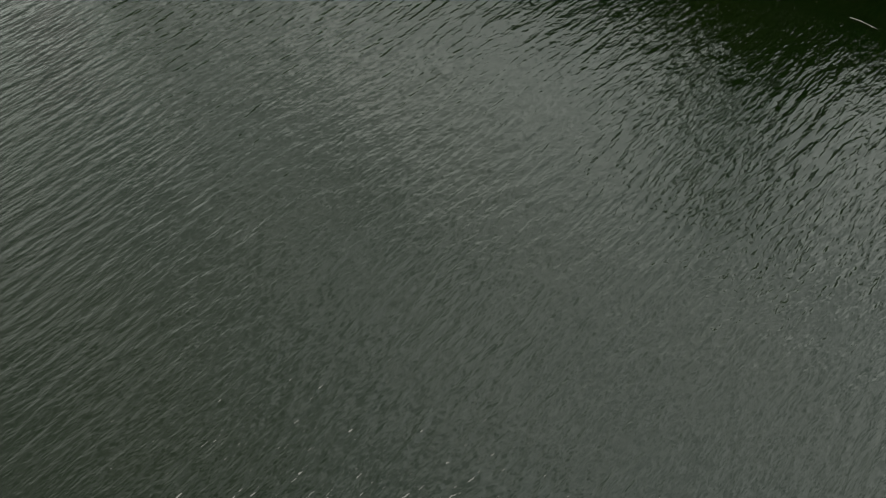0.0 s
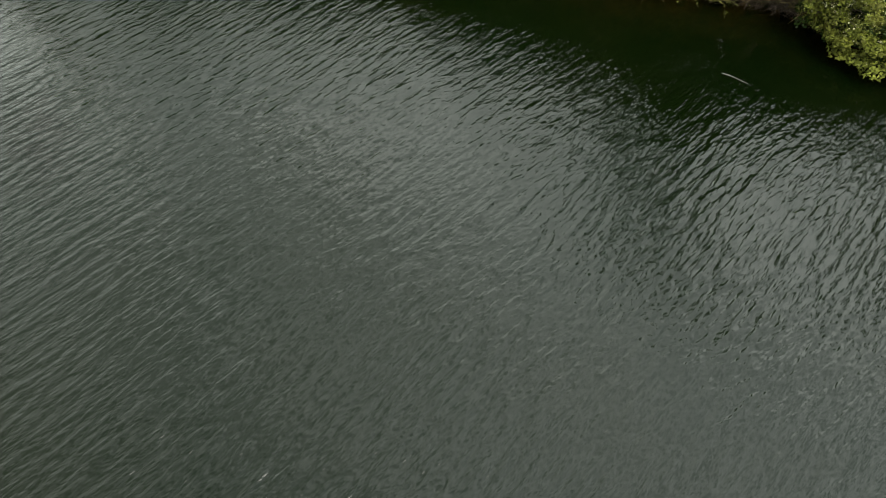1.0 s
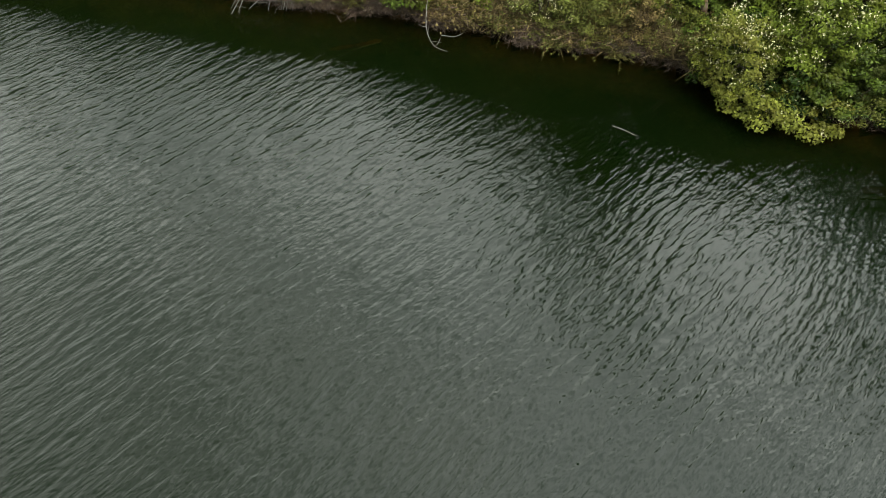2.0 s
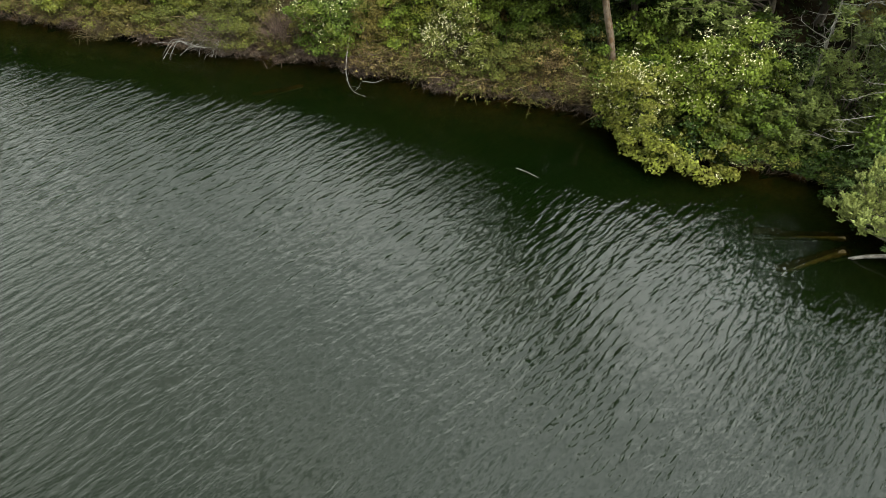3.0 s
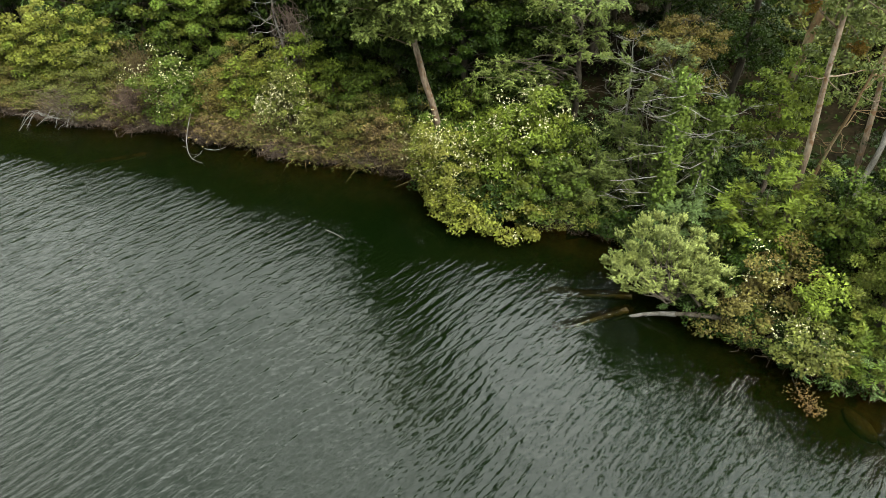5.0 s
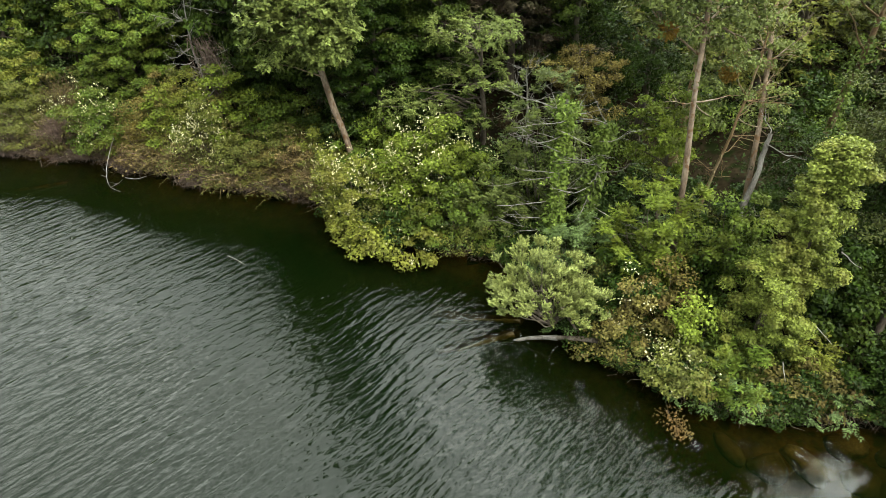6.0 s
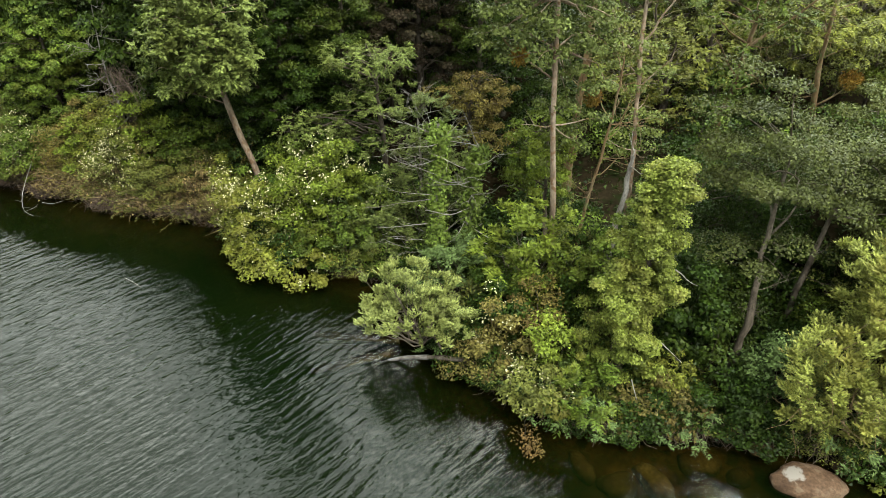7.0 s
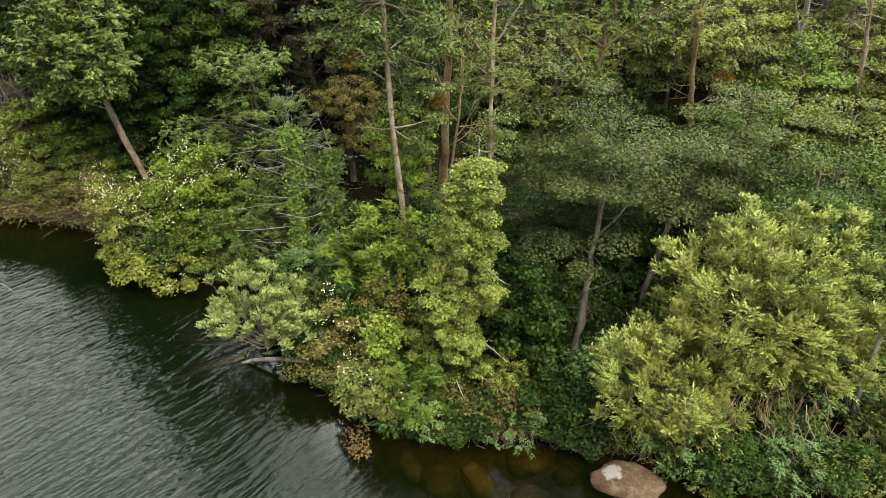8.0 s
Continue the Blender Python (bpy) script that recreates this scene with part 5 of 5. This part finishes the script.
# low growth that hangs over the very edge
along = np.array([(x, np.interp(x, SHORE[:, 0], SHORE[:, 1])) for x in np.arange(-15, 50, 0.25)])
step_on = np.concatenate([[0], np.cumsum(np.linalg.norm(np.diff(along, axis=0), axis=1))])
for q in np.arange(0.3, step_on[-1], 0.85):
    x, y = np.interp(q, step_on, along[:, 0]), np.interp(q, step_on, along[:, 1]) + rng.uniform(0.1, 0.45)
    k = (5, 5, 2, 6, 2)[int(rng.integers(0, 5))] if x < 20 else (1, 1, 3, 2)[int(rng.integers(0, 4))]
    s = rng.uniform(0.5, 0.85) if x > 20 else rng.uniform(0.45, 0.85)
    if x < 20 and rng.random() < 0.8:
        continue
    copy_thing(fillers[k], Matrix.LocRotScale((x, y, max(ground(x, y), 0.05) - 0.05), Euler((rng.normal(0.2, 0.08), rng.normal(0, 0.08), rng.uniform(-0.4, 0.4))), (s * 1.2, s, s * rng.uniform(0.7, 1.1))))

# ---- dry brush on the long bank ----
def brush(label, x, y, reach, height, material, seed, n=420, leafy=None, leaves_n=0, hang=0.15, wide=(0.022, 0.045)):
    """A clump of fine dry stems that rise, spread and nod over, with or without small leaves on them."""
    rng = np.random.default_rng(seed)
    root = thing("brush", x, y, max(ground(x, y), 0.02) - 0.05, label, "bush", "dry bank brush")
    a = np.stack([rng.normal(0, reach * 0.3, n), rng.normal(0, reach * 0.25, n), np.zeros(n)], 1)
    way = np.stack([rng.normal(0, 0.45, n), rng.normal(0, 0.4, n), rng.uniform(0.55, 1.1, n)], 1)
    h = height * rng.uniform(0.4, 1.0, n)[:, None]
    b = a + way * h * 0.6
    bent = way * np.array([1.5, 1.5, 0.45]) + rng.normal(0, 0.3, (n, 3)) - np.array([0, 0, hang])
    c = b + bent * h * 0.5
    stems = Soup()
    w = rng.uniform(*wide, n)
    for p, q in ((a, b), (b, c)):
        stems.leaves((p + q) / 2, q - p, unit(rng, n), np.linalg.norm(q - p, axis=1), w, 0.0)
    side = b + bent * h * rng.uniform(0.05, 0.4, (n, 1))
    off = unit(rng, n) * np.array([1, 1, 0.5])
    stems.leaves(side + off * 0.12, off, unit(rng, n), rng.uniform(0.15, 0.4, n), w * 0.8, 0.0)
    tagged(stems.object("stem_tangle", material, root), kind="stuff")
    if leaves_n:
        k = rng.integers(0, n, leaves_n)
        p = b[k] + (c - b)[k] * rng.random((leaves_n, 1)) + unit(rng, leaves_n) * 0.1
        coat = Soup()
        coat.leaves(p, unit(rng, leaves_n), np.array([0, -0.2, 0.8]) + unit(rng, leaves_n) * 0.4, rng.uniform(0.1, 0.19, leaves_n), rng.uniform(0.07, 0.13, leaves_n))
        coat.object("crown", leafy, root)
    return root


BRUSH = [brush("dry tan grassy brush on the bank", 15.2, 25.9, 0.9, 1.5, STRAW, 500, n=400),
         brush("leafless mauve-brown brush at the waterline", 12.6, 25.8, 0.9, 1.1, MAUVE, 501, n=430, hang=0.5),
         brush("half-withered olive brush with tan stems", 16.4, 26.4, 0.9, 1.5, TAN, 502, n=420, leafy=OLIVE, leaves_n=900),
         brush("yellowing leafy brush on the bank", 9.7, 27.6, 0.9, 1.6, TAN, 503, n=360, leafy=RUSSET, leaves_n=900),
         brush("dry brush with golden withered leaves", 9.3, 27.0, 0.8, 1.3, MAUVE, 504, n=360, leafy=TAN, leaves_n=800),
         brush("bare grey-brown brush hanging to the water", 5.6, 27.9, 1.0, 1.2, TWIGS, 505, n=430, hang=0.5)]
rng = np.random.default_rng(58)
for q in np.arange(-14, 20.2, 0.62):
    for row, pool in enumerate(((1, 5, 1, 0, 4, 2), (2, 2, 4, 1, 3, 0), (2, 3, 0, 2, 3, 3))):
        x = q + rng.uniform(-0.3, 0.3)
        y = np.interp(x, SHORE[:, 0], SHORE[:, 1]) + (0.12, 0.95, 1.9)[row] + rng.uniform(-0.15, 0.25)
        if rng.random() < (0.2, 0.5, 0.62)[row]:
            continue
        # tan and mauve brush gathers towards the middle of the bank, leafy brush towards its far end
        k = pool[int(rng.integers(0, 6))]
        if x < -1 and k in (1, 5) and row:
            k = 3
        s = rng.uniform(0.75, 1.2) * (0.75, 0.8, 0.85)[row]
        copy_thing(BRUSH[k], Matrix.LocRotScale((x, y, max(ground(x, y), 0.02) - 0.05), Euler((rng.normal(0.06, 0.08), rng.normal(0, 0.1), rng.uniform(-0.5, 0.5))), (s * 1.1, s, s * rng.uniform(0.85, 1.2))))

# ---- undergrowth, dry grass and bank clutter ----
rng = np.random.default_rng(91)
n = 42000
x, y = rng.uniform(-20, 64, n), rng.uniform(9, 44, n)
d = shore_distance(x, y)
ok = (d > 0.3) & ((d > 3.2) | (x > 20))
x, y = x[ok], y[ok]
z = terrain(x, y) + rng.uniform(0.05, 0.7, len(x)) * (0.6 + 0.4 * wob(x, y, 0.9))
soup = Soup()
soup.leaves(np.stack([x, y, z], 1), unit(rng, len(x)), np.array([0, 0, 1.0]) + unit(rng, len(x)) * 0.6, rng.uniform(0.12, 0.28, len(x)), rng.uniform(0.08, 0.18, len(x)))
# the very dark leaf colour also stands in for shade on the floor
tagged(soup.object("undergrowth", DEEP), "low green undergrowth, darkened for shade, covering the forest floor", "undergrowth", kind="stuff")

n = 9000
x = rng.uniform(-14, 20.5, n)
d = rng.uniform(-0.15, 2.6, n) * rng.random(n) ** 0.5
y = np.interp(x, SHORE[:, 0], SHORE[:, 1]) + d
z = terrain(x, y)
h = rng.uniform(0.35, 1.1, n)
way = np.stack([rng.normal(0, 0.28, n), rng.normal(-0.15, 0.3, n) - 0.5 * (d < 0.35), np.ones(n)], 1)
soup = Soup()
soup.leaves(np.stack([x, y, z], 1) + way * h[:, None] * 0.5, way, unit(rng, n) * np.array([1, 1, 0.1]), h, rng.uniform(0.015, 0.035, n), 0.01)
tagged(soup.object("dry_grass", STRAW), "tall dry straw-coloured grass on the bank", "grass", kind="stuff")

n = 9000
x = rng.uniform(-14, 44, n)
y = np.interp(x, SHORE[:, 0], SHORE[:, 1]) + rng.uniform(-0.45, 0.5, n)
z = np.maximum(terrain(x, y), 0) + rng.uniform(0.0, 0.5, n)
soup = Soup()
soup.leaves(np.stack([x, y, z], 1), unit(rng, n) * np.array([1, 1, 0.7]) + np.array([0, -0.4, -0.3]), unit(rng, n), rng.uniform(0.2, 0.6, n), rng.uniform(0.012, 0.024, n), 0.0)
tagged(soup.object("bank_roots", TWIGS), "tangle of grey roots and dead twigs along the bank", "roots", kind="stuff")


def boulder(label, x, y, z, size, turn, material, seed, name="boulder"):
    bm = bmesh.new()
    bmesh.ops.create_icosphere(bm, subdivisions=4, radius=1)
    off = Vector((seed * 3.1, seed * 1.7, 0))
    for v in bm.verts:
        d = v.co.normalized()
        k = 1 + 0.28 * noise.noise(d * 1.1 + off) + 0.1 * noise.noise(d * 3 + off) + 0.03 * noise.noise(d * 8 + off)
        c = d * k
        c.z = c.z if c.z < 0.6 else 0.6 + (c.z - 0.6) * 0.5
        v.co = Vector((c.x * size[0], c.y * size[1], c.z * size[2]))
    me = bpy.data.meshes.new(name)
    bm.to_mesh(me)
    bm.free()
    me.polygons.foreach_set("use_smooth", [True] * len(me.polygons))
    me.materials.append(material)
    ob = new(name, me)
    ob.matrix_basis = pose(x, y, z, 0, 0, turn)
    return tagged(ob, label, "rock")


def crusted_stone():
    """The boulder's stone, with a white crust of droppings on its highest shoulder."""
    m = STONE.copy()
    m.name = "crusted_boulder_stone"
    n, l = m.node_tree.nodes, m.node_tree.links
    p = n["Principled BSDF"]
    base = p.inputs["Base Color"].links[0].from_socket
    tc = n.new("ShaderNodeTexCoord")
    away = n.new("ShaderNodeVectorMath")
    away.operation = "DISTANCE"
    away.inputs[1].default_value = (-0.5, 0.05, 0.38)
    l.new(tc.outputs["Object"], away.inputs[0])
    nz = n.new("ShaderNodeTexNoise")
    nz.inputs["Scale"].default_value, nz.inputs["Detail"].default_value = 7, 4
    l.new(tc.outputs["Object"], nz.inputs["Vector"])
    k = n.new("ShaderNodeMath")
    k.operation = "MULTIPLY_ADD"
    l.new(nz.outputs["Fac"], k.inputs[0])
    k.inputs[1].default_value = -0.42
    l.new(away.outputs["Value"], k.inputs[2])
    edge = ramp_node(n, [(0.0, (1, 1, 1)), (0.1, (0, 0, 0))])
    l.new(k.outputs[0], edge.inputs["Fac"])
    l.new(mix_node(n, l, "MIX", edge.outputs["Color"], base, (0.2, 0.185, 0.16)), p.inputs["Base Color"])
    return m


boulder("pale tan boulder with a white cap, half out of the water", 40.5, 10.4, 0.0, (1.08, 0.6, 0.48), -14, crusted_stone(), 3)
for i, (label, at, half, turn) in enumerate(SUNKEN_STONES):
    boulder(label, *at, half, turn, SUNKEN_STONE, 5 + i)
boulder("reddish stone at the water's edge", 39.5, 11.7, 0.0, (0.4, 0.3, 0.22), 0, SUNKEN_STONE, 10)
boulder("reddish stone at the water's edge", 41.9, 11.1, 0.0, (0.45, 0.35, 0.25), 0, SUNKEN_STONE, 11)


def branch(label, points, r0, r1, material, seed, twigs=0, name="branch"):
    rng = np.random.default_rng(seed)
    base = np.array(points[0], float)
    root = thing(name, *base, label, "branch")
    line = trunk_line(points, 10) - base
    wood = Soup()
    wood.tube(line, np.linspace(r0, r1, 10), 7, rng)
    wood.object("stem", material, root, smooth=True)
    for i in range(twigs):
        k = rng.integers(3, 9)
        t = Soup()
        t.tube(arc(line[k], line[k] + unit(rng, 1)[0] * np.array([1, 1, 0.5]) * rng.uniform(0.3, 0.9), rng, n=4), np.linspace(r1 * 1.3, 0.005, 4), 4)
        t.object("twig", material, root, smooth=True)
    return root


for i, (label, pts, r0, r1) in enumerate(SUNKEN_LOGS):
    branch(label, pts, r0, r1, SUNKEN, 1 + i, name="sunken_log")
branch("bleached twig floating on the lake", [(15.42, 19.9, 0.04), (15.8, 19.68, 0.05), (16.4, 19.3, 0.0)], 0.02, 0.009, DEAD, 3, 2)
branch("bleached branch hanging down into the water", [(7.8, 27.3, 1.7), (7.7, 26.4, 1.0), (7.75, 25.7, 0.5), (8.07, 25.1, 0.12), (8.7, 24.8, 0.02)], 0.019, 0.008, DEAD, 4, 5)
branch("bleached branch lying in the shallows", [(8.4, 26.1, 0.02), (9.0, 26.0, 0.03), (9.4, 26.3, 0.02)], 0.02, 0.01, DEAD, 5, 2)
branch("small bare twig sticking out of the water", [(10.6, 26.5, 0.02), (10.9, 26.4, 0.15), (11.2, 26.5, 0.03)], 0.02, 0.01, DEAD, 6, 1)
rng = np.random.default_rng(17)
for i in range(13):
    ax, ay = 0.9 + rng.uniform(-0.9, 0.9), 28.3 + rng.uniform(-0.2, 0.25)
    dx, dy = rng.uniform(-2.2, 0.3), -rng.uniform(0.1, 0.8)
    branch("bleached dead branch of a tangle over the water", [(ax, ay, 0.35), (ax + dx * 0.3, ay + dy * 0.5 + rng.uniform(-0.3, 0.1), rng.uniform(0.5, 1.0)), (ax + dx * 0.7, ay + dy * 0.6 + rng.uniform(-0.1, 0.4), rng.uniform(0.4, 0.9)), (ax + dx, ay + dy + rng.uniform(-0.2, 0.2), rng.uniform(0.0, 0.35))],
           0.026, 0.008, DEAD, 20 + i, 6)
branch("grey dead branch on the shore", [(46.2, 9.8, 0.25), (45.2, 9.6, 0.35), (44.6, 9.8, 0.15)], 0.06, 0.02, DEAD, 30, 5)

# orange growths in the crowns
for x, y, z, s, seed in ((34.5, 20.4, 8.2, 0.36, 1), (31.7, 19.1, 10.1, 0.34, 2), (46.8, 26.5, 6.7, 0.5, 3)):
    rng = np.random.default_rng(300 + seed)
    root = thing("mistletoe", x, y, z, "round rusty orange clump of mistletoe in the branches", "mistletoe", "mistletoe clumps")
    ball = Soup()
    d = unit(rng, 900)
    ball.leaves(d * s * rng.random((900, 1)) ** 0.5, d + unit(rng, 900) * 0.5, unit(rng, 900), 0.12, 0.04)
    ball.object("crown", MISTLETOE, root)

# reeds and seed heads among the bank growth
rng = np.random.default_rng(63)
reeds, plumes = Soup(), Soup()
for i in range(420):
    x = rng.choice([rng.normal(14.5, 2.2), rng.normal(10.5, 1.2), rng.normal(17.8, 0.8), rng.normal(2.5, 2.5)])
    y = np.interp(x, SHORE[:, 0], SHORE[:, 1]) + rng.uniform(0.2, 2.4)
    g, h = ground(x, y), rng.uniform(1.0, 2.1)
    top = (x + rng.normal(0, 0.2), y + rng.normal(-0.1, 0.2), g + h)
    reeds.tube(arc((x, y, g - 0.05), top, rng, n=4, wave=0.02), (0.012, 0.01, 0.008, 0.004), 3)
    if i % 6 == 0:
        q = np.array(top) + rng.standard_normal((7, 3)) * 0.05
        plumes.leaves(q, unit(rng, 7) + np.array([0, 0, 1.0]), unit(rng, 7), 0.1, 0.03)
tagged(reeds.object("reeds", STRAW), "dry straw-coloured reed stalks standing on the bank", "reeds", kind="stuff")
tagged(plumes.object("seed_heads", BLOSSOM), "pale fluffy seed heads on dry reeds", "seed heads", kind="stuff")

# bare twigs that hang below the willow, and roots below the bank growth
twigs = Soup()
for i in range(260):
    x, y = rng.choice([rng.normal(41.8, 0.9), rng.normal(44.8, 1.1)]), rng.uniform(11.0, 12.6)
    z = rng.uniform(1.2, 3.0)
    d = np.array([rng.normal(0, 0.45), -rng.uniform(0.0, 0.6), -rng.uniform(0.5, 1.3)])
    twigs.tube(arc((x, y, z), np.array([x, y, max(z, 1.3)]) + d, rng, n=5, wave=0.07), np.linspace(0.016, 0.004, 5), 3)
tagged(twigs.object("hanging_twigs", RED_BARK), "tangle of bare brown twigs hanging from a willow", "twigs", kind="stuff")
twigs = Soup()
for i in range(500):
    x = rng.uniform(29.5, 47)
    y = np.interp(x, SHORE[:, 0], SHORE[:, 1]) + rng.uniform(-0.25, 0.4)
    z = rng.uniform(0.3, 0.9)
    d = np.array([rng.normal(0, 0.4), -rng.uniform(0.1, 0.6), -z + rng.uniform(0, 0.2)])
    twigs.tube(arc((x, y, z), np.array([x, y, z]) + d, rng, n=4, wave=0.08), np.linspace(0.014, 0.004, 4), 3)
tagged(twigs.object("hanging_roots", TWIGS), "fine bare roots and twigs hanging over the water's edge", "roots", kind="stuff")
